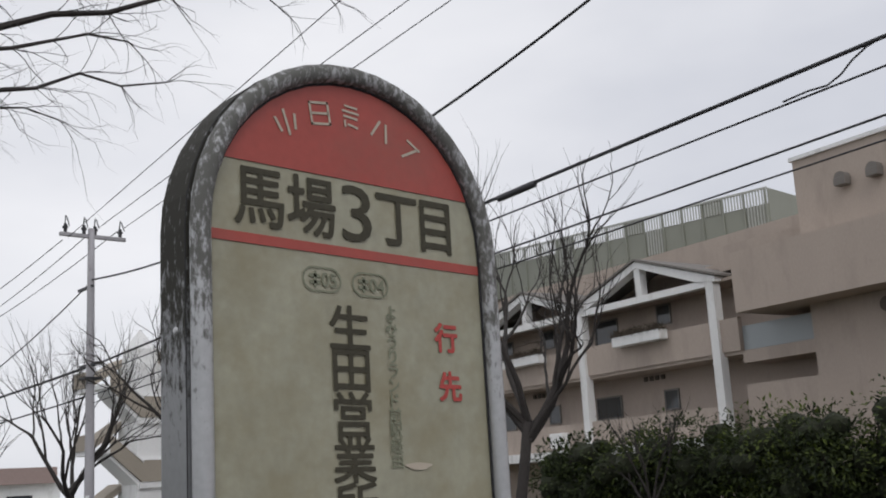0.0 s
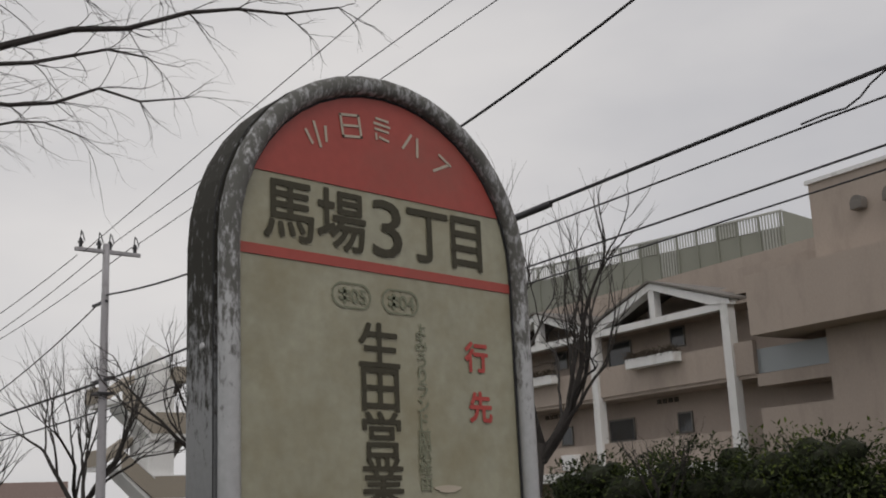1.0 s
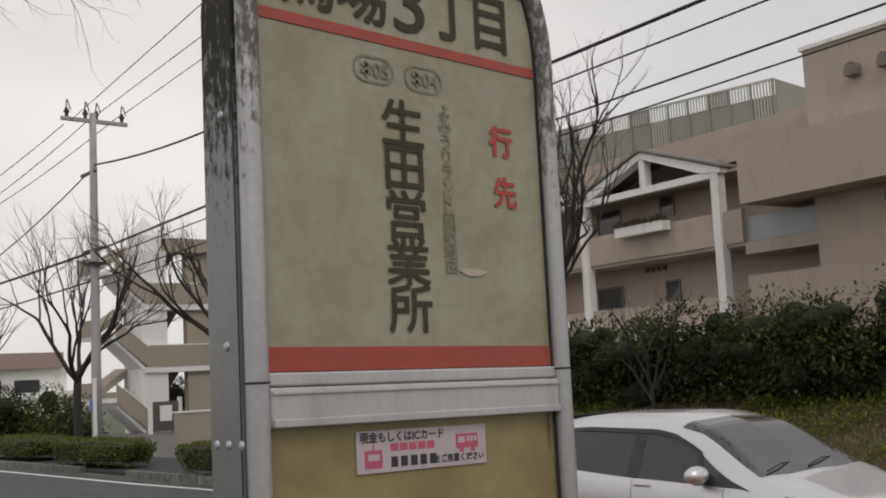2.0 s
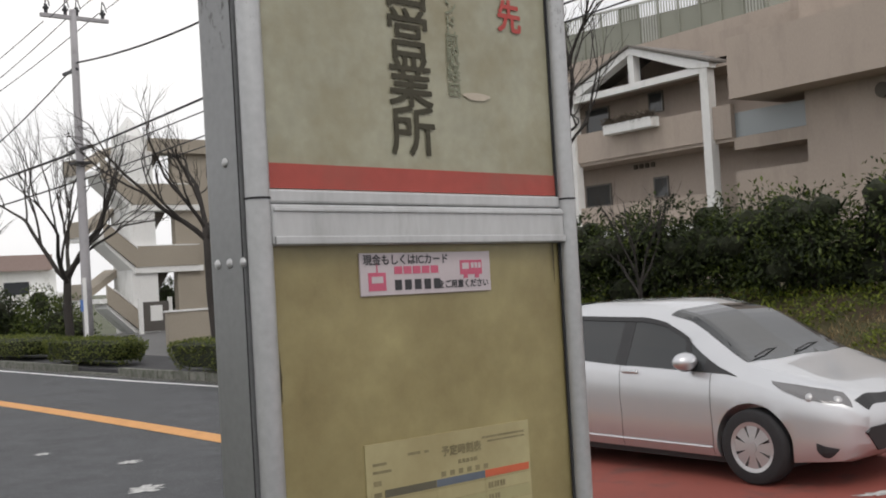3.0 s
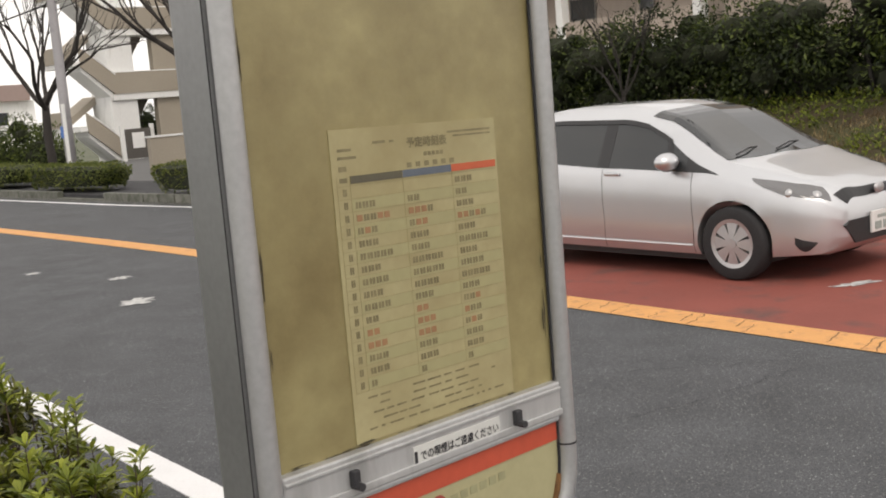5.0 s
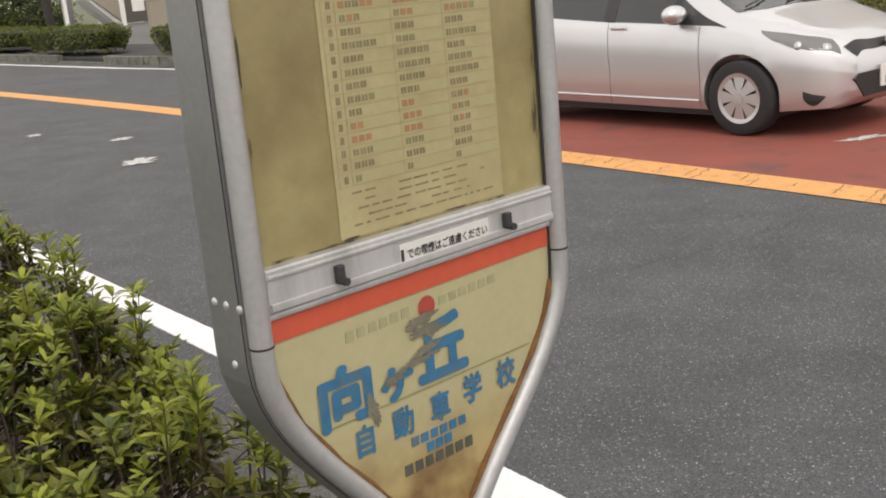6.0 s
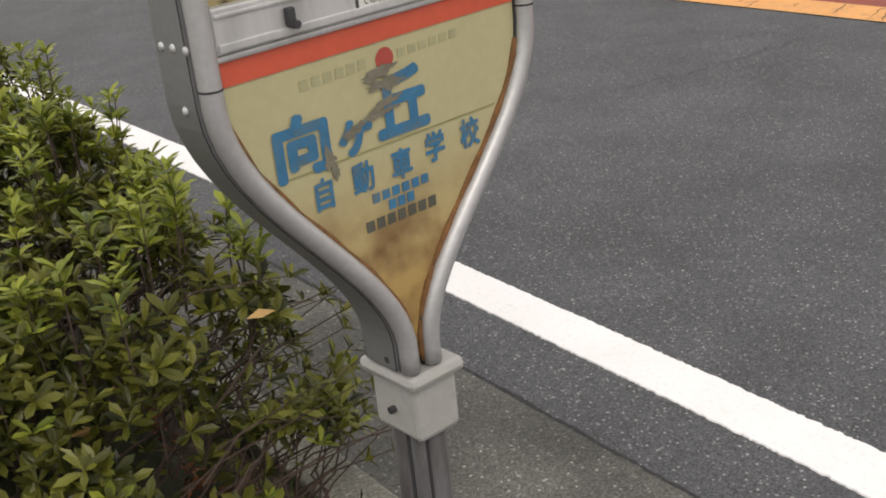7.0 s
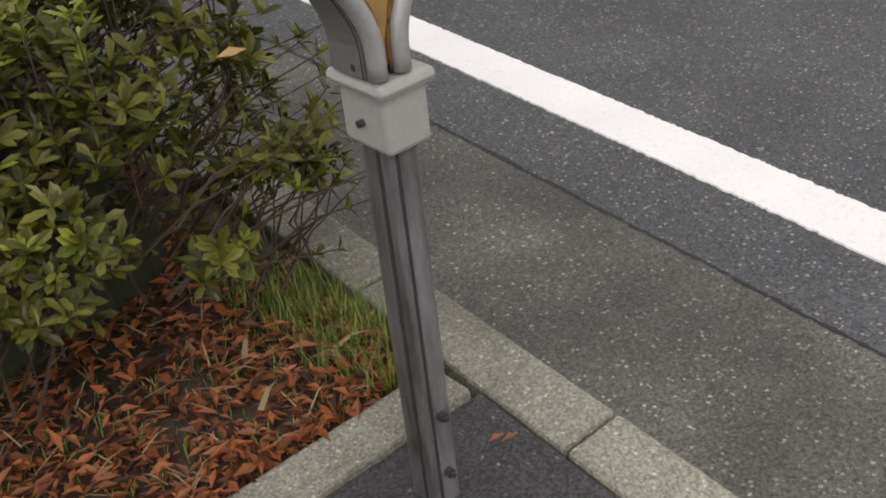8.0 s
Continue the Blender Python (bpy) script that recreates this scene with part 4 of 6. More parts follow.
letters("via_lettering", "よみうりランド前駅経由", M_GREEN_INK, upper, 0.250, 2.071, 0.0205, column=0.0182, bold=0.0003)
letters("heading_letter", "行", M_RED_INK, upper, 0.339, 2.136, 0.040, bold=0.0012)
letters("heading_letter", "先", M_RED_INK, upper, 0.342, 2.073, 0.040, bold=0.0012)
for x, code in ((0.1485, "05"), (0.2205, "04")):
    b = bmesh.new()
    pts = []
    for i in range(32):
        a = 2 * math.pi * i / 32
        pts.append((x + 0.0125 * (1 if math.cos(a) > 0 else -1) + 0.0155 * math.cos(a), 2.194 + 0.0155 * math.sin(a)))
    ringo = [(b.verts.new((px, 0.0024, pz)), b.verts.new((x + (px - x) * 0.93, 0.0024, 2.194 + (pz - 2.194) * 0.86))) for px, pz in pts]
    for i in range(32):
        p0, p1 = ringo[i], ringo[(i + 1) % 32]
        b.faces.new((p0[0], p1[0], p1[1], p0[1]))
    part("route_badge", b, M_GREEN_INK, upper, "green oval route badge")
    letters("route_number", code, M_GREEN_INK, upper, x + 0.010, 2.194, 0.024, bold=0.0004)
    bars("route_mark", ((x - 0.018, x - 0.003, 2.196, 2.200), (x - 0.018, x - 0.003, 2.188, 2.192), (x - 0.012, x - 0.008, 2.184, 2.203)), M_GREEN_INK, upper)
b = bmesh.new()
vs = [b.verts.new((0.283 + 0.020 * math.cos(a) * (1 + 0.2 * math.sin(3 * a)), 0.0022, 1.973 + 0.0045 * math.sin(a))) for a in (2 * math.pi * k / 20 for k in range(20))]
b.faces.new(vs[::-1])
part("scraped_patch", b, M_WHITE_INK, upper, "pale scraped patch")

# cash and card sticker
M_STICKER = mat("pale_pink_sticker", (0.50, 0.44, 0.46), rough=0.4, var=0.06, scale=30)
M_PINK = mat("pink_print", (0.52, 0.10, 0.17), rough=0.4, var=0.08)
M_BLACK_INK = mat("black_print", (0.03, 0.03, 0.035), rough=0.5, var=0.1)
sticker = part("sticker", boxes(((0.105, 0.0035, 1.753), (0.289, 0.006, 1.7975)), bevel=0.0006), M_STICKER, lower, "pale pink and white payment sticker")
letters("sticker_lettering", "現金もしくはICカード", M_BLACK_INK, sticker, 0.167, 1.7905, 0.0118, y=0.0032, bold=0.0003)
letters("sticker_lettering", "をご用意ください", M_BLACK_INK, sticker, 0.2475, 1.7625, 0.0094, y=0.0032, bold=0.0003)
bars("card_mark", [(0.150 + 0.0126 * k, 0.1605 + 0.0126 * k, 1.775, 1.783) for k in range(5)], M_PINK, sticker, y=0.003, label="pink bars of a card mark")
bars("card_mark", [(0.150 + 0.0135 * k, 0.159 + 0.0135 * k, 1.758, 1.769) for k in range(5)], M_BLACK_INK, sticker, y=0.003, label="black bars of a card mark")
b = bmesh.new()
box(b, (0.115, 0.003, 1.758), (0.138, 0.0036, 1.777), 0.0002)
box(b, (0.126, 0.003, 1.777), (0.1275, 0.0036, 1.787))
part("vehicle_mark", b, M_PINK, sticker, "plain pink tram shape")
b = bmesh.new()
box(b, (0.243, 0.003, 1.772), (0.276, 0.0036, 1.788), 0.0002)
box(b, (0.248, 0.003, 1.768), (0.254, 0.0036, 1.772))
box(b, (0.265, 0.003, 1.768), (0.271, 0.0036, 1.772))
part("vehicle_mark", b, M_PINK, sticker, "plain pink bus shape")
bars("vehicle_window", [(0.119, 0.134, 1.766, 1.773), (0.246, 0.256, 1.778, 1.785)] + [(0.259 + 0.0055 * k, 0.263 + 0.0055 * k, 1.779, 1.785) for k in range(3)], M_STICKER, sticker, y=0.0026)

# timetable sheet
M_PAPER = mat("yellowed_paper", (0.385, 0.34, 0.185), rough=0.5, var=0.07, scale=12, fine=120, bump=0.03, dirt=(0.30, 0.25, 0.125), dirt_amount=0.5, dirt_scale=8)
M_FADED = mat("faded_timetable_print", (0.20, 0.17, 0.09), rough=0.5, var=0.3, scale=60)
M_FADED_RED = mat("faded_red_print", (0.31, 0.17, 0.085), rough=0.5, var=0.15)
M_TINT = mat("pale_green_row", (0.345, 0.315, 0.165), rough=0.5, var=0.06)
sheet = part("timetable_sheet", boxes(((0.099, 0.0045, 1.271), (0.336, 0.0062, 1.601))), M_PAPER, lower, "yellowed paper timetable in faded print")
bars("header_band", [(0.122, 0.192, 1.5445, 1.5525)], mat("dark_band", (0.10, 0.09, 0.06), var=0.1), sheet, y=0.0040, label="dark weekday band")
bars("header_band", [(0.1925, 0.2635, 1.5445, 1.5525)], mat("blue_band", (0.11, 0.13, 0.16), var=0.1), sheet, y=0.0040, label="blue-grey Saturday band")
bars("header_band", [(0.264, 0.333, 1.5445, 1.5525)], mat("red_band", (0.52, 0.11, 0.05), var=0.1), sheet, y=0.0040, label="red holiday band")
bars("title_bar", [(0.225 + 0.006 * k, 0.2295 + 0.006 * k, 1.5655, 1.570) for k in range(5)] + [(0.200 + 0.0125 * k, 0.2065 + 0.0125 * k, 1.5545, 1.560) for k in range(6)], M_FADED, sheet, y=0.0042)
letters("title_lettering", "予定時刻表", M_FADED, sheet, 0.2305, 1.5815, 0.0118, y=0.0040, bold=0.0004)
bars("small_print", [(0.108, 0.126, 1.578, 1.581), (0.108, 0.132, 1.570, 1.573), (0.108, 0.118, 1.5575, 1.563), (0.108, 0.118, 1.546, 1.551), (0.155, 0.172, 1.5835, 1.5865), (0.178, 0.184, 1.5835, 1.586), (0.262, 0.328, 1.588, 1.5905), (0.270, 0.328, 1.5835, 1.5855)], M_FADED, sheet, y=0.0042)
rnd = random.Random(7)
row_h = 0.0136
for k in range(16):
    z1 = 1.5425 - k * row_h
    if k % 2:
        bars("row_tint", [(0.122, 0.333, z1 - row_h + 0.0008, z1 - 0.0008)], M_TINT, sheet, y=0.0043, depth=0.0003)
    spans, reds = [(0.111, 0.116, z1 - 0.0105, z1 - 0.003)], []
    for c0 in (0.126, 0.197, 0.268):
        count = rnd.choice((3, 3, 3, 4, 5)) if 1 < k < 10 else rnd.choice((2, 3, 3))
        if k == 15 or (k == 0 and c0 < 0.26):
            count = 1 if k else 0
        for i in range(count):
            e = (c0 + 0.0092 * i, c0 + 0.0072 + 0.0092 * i, z1 - 0.0108, z1 - 0.0040)
            (reds if (k in (2, 3, 10, 11, 12) and rnd.random() < 0.5) else spans).append(e)
    fine = []
    for x0, x1, za, zb in spans:
        w = (x1 - x0) / 2
        fine += [(x0, x0 + w * 0.8, za, zb), (x0 + w * 1.1, x1, za, zb)]
    bars("time_print", fine, M_FADED, sheet, y=0.0040, depth=0.0003)
    if reds:
        bars("time_print", reds, M_FADED_RED, sheet, y=0.0040, depth=0.0003)
bars("ruled_line", [(0.104, 0.333, 1.5425 - k * row_h - 0.0003, 1.5425 - k * row_h + 0.0003) for k in range(17)] + [(0.121, 0.1216, 1.325, 1.553), (0.1922, 0.1928, 1.325, 1.553), (0.2637, 0.2643, 1.325, 1.553), (0.104, 0.1046, 1.325, 1.553)], mat("faint_rule", (0.30, 0.26, 0.13), var=0.1), sheet, y=0.0041, depth=0.0002)
rnd = random.Random(3)
note = []
for k in range(5):
    x = 0.112 + rnd.random() * 0.03
    while x < 0.31:
        w = rnd.uniform(0.004, 0.02)
        note.append((x, x + w, 1.316 - 0.0085 * k, 1.3182 - 0.0085 * k))
        x += w + rnd.uniform(0.002, 0.008) + (0.03 if rnd.random() < 0.12 else 0.0)
bars("small_print", note, M_FADED, sheet, y=0.0042)

# label and latches on the lower crossbar
label_strip = part("label", boxes(((0.165, -0.0072, 1.227), (0.298, -0.006, 1.2515)), bevel=0.0003), mat("white_label", (0.62, 0.62, 0.60), rough=0.4, var=0.05), sign, "white label with black lettering")
letters("label_lettering", "での喫煙はご遠慮ください", M_BLACK_INK, label_strip, 0.2345, 1.2395, 0.0122, y=-0.0076, squeeze=0.83, bold=0.0002)
bars("label_mark", [(0.166, 0.170, 1.233, 1.246)], M_BLACK_INK, label_strip, y=-0.0078)
for x in (0.082, 0.3255):
    b = bmesh.new()
    box(b, (x - 0.005, -0.014, 1.236), (x + 0.005, -0.006, 1.252), 0.0015)
    cylinder(b, (x, -0.022, 1.236), (x, -0.006, 1.236), 0.0045, 8)
    part("latch", b, M_IRON, sign, "small black twist latch")
for z, x0, x1 in ((1.8265, -0.0, 0.4), (1.2445, -0.0, 0.4)):
    part("crossbar_ridge", boxes(((-0.002, -0.0085, z + 0.0125), (0.405, -0.006, z + 0.0165)), ((-0.002, -0.0095, z - 0.0195), (0.405, -0.006, z - 0.0115)), bevel=0.001), M_ALU, sign)

# driving school advertisement
bars("rule", [(0.045, 0.360, 1.0752, 1.0768)], M_PALE_INK, ad, y=0.0026)
letters("place_letter", "向", M_BLUE_INK, ad, 0.081, 1.107, 0.068, bold=0.0034, squeeze=1.18)
letters("place_letter", "ヶ", M_BLUE_INK, ad, 0.151, 1.096, 0.052, bold=0.003, squeeze=1.1)
letters("place_letter", "丘", M_BLUE_INK, ad, 0.220, 1.1185, 0.082, bold=0.0035, squeeze=0.95)
for ch, x, z in (("自", 0.100, 1.047), ("動", 0.154, 1.0485), ("車", 0.2095, 1.0475), ("学", 0.261, 1.0525), ("校", 0.3165, 1.053)):
    letters("school_letter", ch, M_BLUE_INK, ad, x, z, 0.0375, bold=0.0011, squeeze=0.84)
bars("faint_slogan", [(0.089 + 0.0155 * k, 0.100 + 0.0155 * k, 1.163 + 0.0005 * k, 1.174 + 0.0005 * k) for k in range(6)] + [(0.222 + 0.0155 * k, 0.233 + 0.0155 * k, 1.166 + 0.0005 * k, 1.176 + 0.0005 * k) for k in range(6)], mat("nearly_gone_print", (0.32, 0.31, 0.18), var=0.15, scale=60), ad, y=0.0032, label="slogan bleached nearly away")
b = bmesh.new()
bmesh.ops.create_circle(b, cap_ends=True, segments=24, radius=0.0125, matrix=Matrix.Translation((0.203, 0.003, 1.170)) @ Euler((radians(90), 0, 0)).to_matrix().to_4x4())
part("red_dot", b, M_SIGN_RED, ad, "faded red dot")
bars("address_bar", [(0.163 + 0.0145 * k, 0.1735 + 0.0145 * k, 1.0135, 1.0245) for k in range(6)], M_BLUE_INK, ad, y=0.0026)
bars("phone_bar", [(0.185 + 0.0135 * k, 0.1955 + 0.0135 * k, 0.999, 1.0105) for k in range(3)], M_BLUE_INK, ad, y=0.0026)
bars("phone_bar", [(0.150 + 0.0155 * k, 0.161 + 0.0155 * k, 0.982, 0.995) for k in range(7)], mat("grime_covered_print", (0.07, 0.07, 0.055), var=0.3, scale=50), ad, y=0.0026)


def brown_panel():
    """The foot panel: cream, browned by rust that has run in from the rim and foot."""
    m = mat("rust_browned_panel", (0.40, 0.37, 0.215), rough=0.4, var=0.07, scale=7, fine=90, bump=0.04)
    n, l = m.node_tree.nodes, m.node_tree.links
    b = n["Principled BSDF"]
    was = b.inputs["Base Color"].links[0].from_socket
    co = n.new("ShaderNodeTexCoord")
    sep = n.new("ShaderNodeSeparateXYZ")
    l.new(co.outputs["Object"], sep.inputs["Vector"])
    t = n.new("ShaderNodeTexNoise")
    t.inputs["Scale"].default_value, t.inputs["Detail"].default_value = 16, 8
    l.new(co.outputs["Object"], t.inputs["Vector"])
    last = was
    for lo, hi, colour, weight in ((1.07, 0.90, (0.36, 0.22, 0.06), 0.85), (1.045, 0.95, (0.14, 0.07, 0.025), 0.55)):
        rg = n.new("ShaderNodeMapRange")
        rg.inputs["From Min"].default_value, rg.inputs["From Max"].default_value = lo, hi
        l.new(sep.outputs["Z"], rg.inputs["Value"])
        tn = n.new("ShaderNodeMapRange")
        tn.inputs["From Min"].default_value, tn.inputs["From Max"].default_value = 0.38, 0.62
        l.new(t.outputs["Fac"], tn.inputs["Value"])
        mu = n.new("ShaderNodeMath")
        mu.operation = "MULTIPLY"
        l.new(rg.outputs["Result"], mu.inputs[0])
        if weight > 0.7:
            mu.inputs[1].default_value = weight
        else:
            l.new(tn.outputs["Result"], mu.inputs[1])
        mx = n.new("ShaderNodeMix")
        mx.data_type = "RGBA"
        l.new(mu.outputs[0], mx.inputs["Factor"])
        l.new(last, mx.inputs[6])
        mx.inputs[7].default_value = (*colour, 1)
        last = mx.outputs[2]
    l.new(last, b.inputs["Base Color"])
    return m


ad.data.materials[0] = brown_panel()

# grey scuffs smeared across the advertisement
M_SCUFF = mat("grey_scuff", (0.15, 0.14, 0.105), rough=0.6, var=0.3, scale=60, fine=200)
for k, (x, z, w, h, turn) in enumerate(((0.193, 1.158, 0.040, 0.010, 8), (0.200, 1.143, 0.046, 0.012, -6), (0.196, 1.122, 0.036, 0.009, 12), (0.150, 1.104, 0.030, 0.010, 20), (0.113, 1.083, 0.014, 0.022, 15), (0.185, 1.112, 0.050, 0.006, 4), (0.118, 1.066, 0.008, 0.014, 0))):
    rr = random.Random(k)
    b = bmesh.new()
    a0 = radians(turn)
    vs = []
    for i in range(28):
        a = 2 * math.pi * i / 28
        r_ = rr.uniform(0.5, 1.15)
        px, pz = 0.66 * w * math.cos(a) * r_, 0.7 * h * math.sin(a) * r_
        vs.append(b.verts.new((x + px * math.cos(a0) - pz * math.sin(a0), 0.0016 - 0.00003 * k, z + px * math.sin(a0) + pz * math.cos(a0))))
    b.faces.new(vs[::-1])
    part("scuff", b, M_SCUFF, ad, "grey smeared scuff")

# mould and dirt gathered along the panel's foot and rim
M_MOULD = mat("dark_mould", (0.055, 0.045, 0.025), rough=0.8, var=0.3, scale=80)
rr = random.Random(19)
for k in range(26):
    x, z = (rr.uniform(0.01, 0.39), 1.2685 + rr.random() ** 2 * 0.003) if k < 18 else (rr.choice((0.004, 0.396)) + rr.uniform(-0.002, 0.002), rr.uniform(1.28, 1.8))
    w, h = (rr.uniform(0.004, 0.022), rr.uniform(0.0005, 0.0014)) if k < 18 else (rr.uniform(0.0008, 0.0018), rr.uniform(0.01, 0.04))
    b = bmesh.new()
    vs = []
    for i in range(14):
        a = 2 * math.pi * i / 14
        r_ = rr.uniform(0.45, 1.1)
        vs.append(b.verts.new((x + w * r_ * math.cos(a), 0.0036 - 0.00002 * k, z + h * r_ * math.sin(a))))
    b.faces.new(vs[::-1])
    part("mould_spot", b, M_MOULD, lower, "dark mould spot")

# rust that has crept in along the rim of the foot panel
M_RUST = mat("brown_rust", (0.16, 0.075, 0.025), rough=0.9, var=0.4, scale=40, fine=160, dirt=(0.07, 0.04, 0.02), dirt_amount=0.4, dirt_scale=30)
inner = [(x, z) for x, z in rim(-0.0005) if z < 1.16]
for side_pts in ([p for p in inner if p[0] > 0.2], [p for p in inner if p[0] < 0.2]):
    b = bmesh.new()
    tube(b, [Vector((x, 0.0035, z)) for x, z in side_pts], [0.0026 + 0.0028 * abs(math.sin(7.3 * i)) for i in range(len(side_pts))], 6)
    part("rust_line", b, M_RUST, ad, "brown rust along the rim", smooth=True)

# the old panels sit a little askew in their frame, each by its own amount
SKEW = ((0.8, 0.0), (1.0, 0.02), (1.2, 0.021), (1.24, 0.014), (1.4, -0.004), (1.6, -0.016), (1.85, -0.016), (2.1, -0.024), (2.23, -0.03), (2.5, -0.022))


def skew_at(z):
    for (za, ka), (zb, kb) in zip(SKEW, SKEW[1:]):
        if z <= zb:
            return ka + (kb - ka) * max(0.0, z - za) / (zb - za)
    return SKEW[-1][1]


for ob in sign.children_recursive:
    if not ob.name.startswith(("front_rim", "back_rim", "side_band", "body", "post", "groove", "bolt", "collar", "screw", "rivet", "band_joint", "gasket", "rim_seam", "rust_line")):
        for v in ob.data.vertices:
            v.co.z += skew_at(v.co.z) * (v.co.x - MID)

# ---- foliage ----
M_AZALEA = leaf_mat("azalea_leaf", (0.010, 0.014, 0.003), (0.175, 0.18, 0.030), 0.36)
# Paler leaf for upper whorls, carrying the bush top's brighter light as colour.
M_AZALEA_LIT = leaf_mat("lit_azalea_leaf", (0.06, 0.09, 0.010), (0.31, 0.345, 0.045), 0.36)
M_AZALEA_FAR = leaf_mat("far_azalea_leaf", (0.04, 0.065, 0.012), (0.19, 0.21, 0.05), 0.5)
M_HEDGE = leaf_mat("hedge_leaf", (0.005, 0.010, 0.003), (0.045, 0.064, 0.014), 0.6)
M_HEDGE_LIGHT = leaf_mat("light_hedge_leaf", (0.012, 0.024, 0.005), (0.115, 0.15, 0.025), 0.45)
M_WEED = leaf_mat("weed_leaf", (0.04, 0.065, 0.008), (0.23, 0.27, 0.035), 0.5)
M_LITTER = leaf_mat("fallen_leaf", (0.024, 0.009, 0.006), (0.40, 0.145, 0.055), 0.45)
M_GRASS = leaf_mat("grass_blade", (0.07, 0.12, 0.02), (0.30, 0.35, 0.09), 0.5)
M_STRAW = leaf_mat("dry_grass", (0.13, 0.085, 0.04), (0.40, 0.31, 0.17), 0.7)
M_TWIG = mat("brown_twig", (0.06, 0.04, 0.03), rough=0.9, var=0.3, scale=20)
# Near-black filler in bush, hedges and shrubs: inner shade as colour.
M_CORE = mat("shrub_inner_shade", (0.022, 0.026, 0.012), rough=1.0, var=0.4, scale=6)


class Cloud:
    """Many small leaves gathered as plain vertex and face lists."""

    def __init__(self):
        self.v, self.f = [], []

    def leaf(self, p, d, n, length, width, fold=0.25):
        """A pointed leaf from p along d, its upper side towards n."""
        s = d.cross(n)
        if s.length < 1e-4:
            s = d.orthogonal()
        s = s.normalized() * width / 2
        up = s.cross(d).normalized() * width * fold
        k = len(self.v)
        mid = p + d * length * 0.5 - up * 0.5
        tip = p + d * length - up * 0.6
        self.v += [p[:], (mid + s + up)[:], tip[:], (mid - s + up)[:], mid[:]]
        self.f += [(k, k + 4, k + 1), (k + 1, k + 4, k + 2), (k, k + 3, k + 4), (k + 4, k + 3, k + 2)]

    def oval(self, p, d, n, length, width, fold=0.2):
        """A broad leaf, widest past its middle, with a short point."""
        s = d.cross(n)
        if s.length < 1e-4:
            s = d.orthogonal()
        s = s.normalized() * width / 2
        up = s.cross(d).normalized() * width * fold
        k = len(self.v)
        a, b = p + d * length * 0.36, p + d * length * 0.74 - up * 0.35
        tip = p + d * length - up
        self.v += [p[:], (a + s * 0.72 + up)[:], (b + s + up * 0.6)[:], tip[:], (b - s + up * 0.6)[:], (a - s * 0.72 + up)[:], a[:], b[:]]
        self.f += [(k, k + 6, k + 1), (k + 1, k + 6, k + 7, k + 2), (k + 2, k + 7, k + 3), (k, k + 5, k + 6), (k + 5, k + 4, k + 7, k + 6), (k + 4, k + 3, k + 7)]

    def blade(self, p, tip, width):
        k = len(self.v)
        d = tip - p
        s = Vector((-d.y, d.x, 0))
        s = (s.normalized() if s.length > 1e-4 else Vector((1, 0, 0))) * width / 2
        mid = p + d * 0.55 + Vector((0, 0, 0.15 * d.length))
        self.v += [(p + s)[:], (p - s)[:], (mid - s * 0.7)[:], (mid + s * 0.7)[:], tip[:]]
        self.f += [(k, k + 1, k + 2, k + 3), (k + 3, k + 2, k + 4)]

    def done(self, name, material, parent=None, label=""):
        me = bpy.data.meshes.new(name)
        me.from_pydata(self.v, [], self.f)
        me.materials.append(material)
        ob = new(name, me)
        if parent is not None:
            ob.parent = parent
        if label:
            ob["label"] = label
        ob["kind"] = "stuff"
        return ob


def ball(rnd):
    while True:
        p = Vector((rnd.uniform(-1, 1), rnd.uniform(-1, 1), rnd.uniform(-1, 1)))
        if 0.05 < p.length < 1:
            return p.normalized()


def rosette(cloud, p, axis, size, rnd, n=6):
    """A whorl of leaves at a twig's tip."""
    side = axis.orthogonal().normalized()
    other = axis.cross(side)
    a0 = rnd.random() * 6.28
    for k in range(n):
        a = a0 + k * 2.4 + rnd.uniform(-0.3, 0.3)
        tilt = rnd.uniform(0.15, 0.75)
        d = ((side * math.cos(a) + other * math.sin(a)) * (1 - tilt * 0.6) + axis * tilt).normalized()
        s = size * rnd.uniform(0.7, 1.2)
        cloud.oval(p - axis * rnd.uniform(0, 0.3) * size, d, axis, s, s * rnd.uniform(0.28, 0.37))


# azalea bush in the bed beside the stop
bush = thing("azalea_bush", "bushy green azalea in the roadside planting bed", "bush")
rnd = random.Random(11)
leaves, lit, stems = Cloud(), Cloud(), bmesh.new()


def bush_top(x, y):
    edge = smooth01((0.60 + bend(y) - x) / 0.30) * smooth01((y - 0.36) / 0.50)
    return 0.14 + (0.50 + 0.27 * smooth01((y - 0.5) / 1.7) + 0.07 * noise.noise(Vector((x, y, 0)) * 2.6) + 0.03 * noise.noise(Vector((x, y, 5)) * 9)) * edge ** 0.6


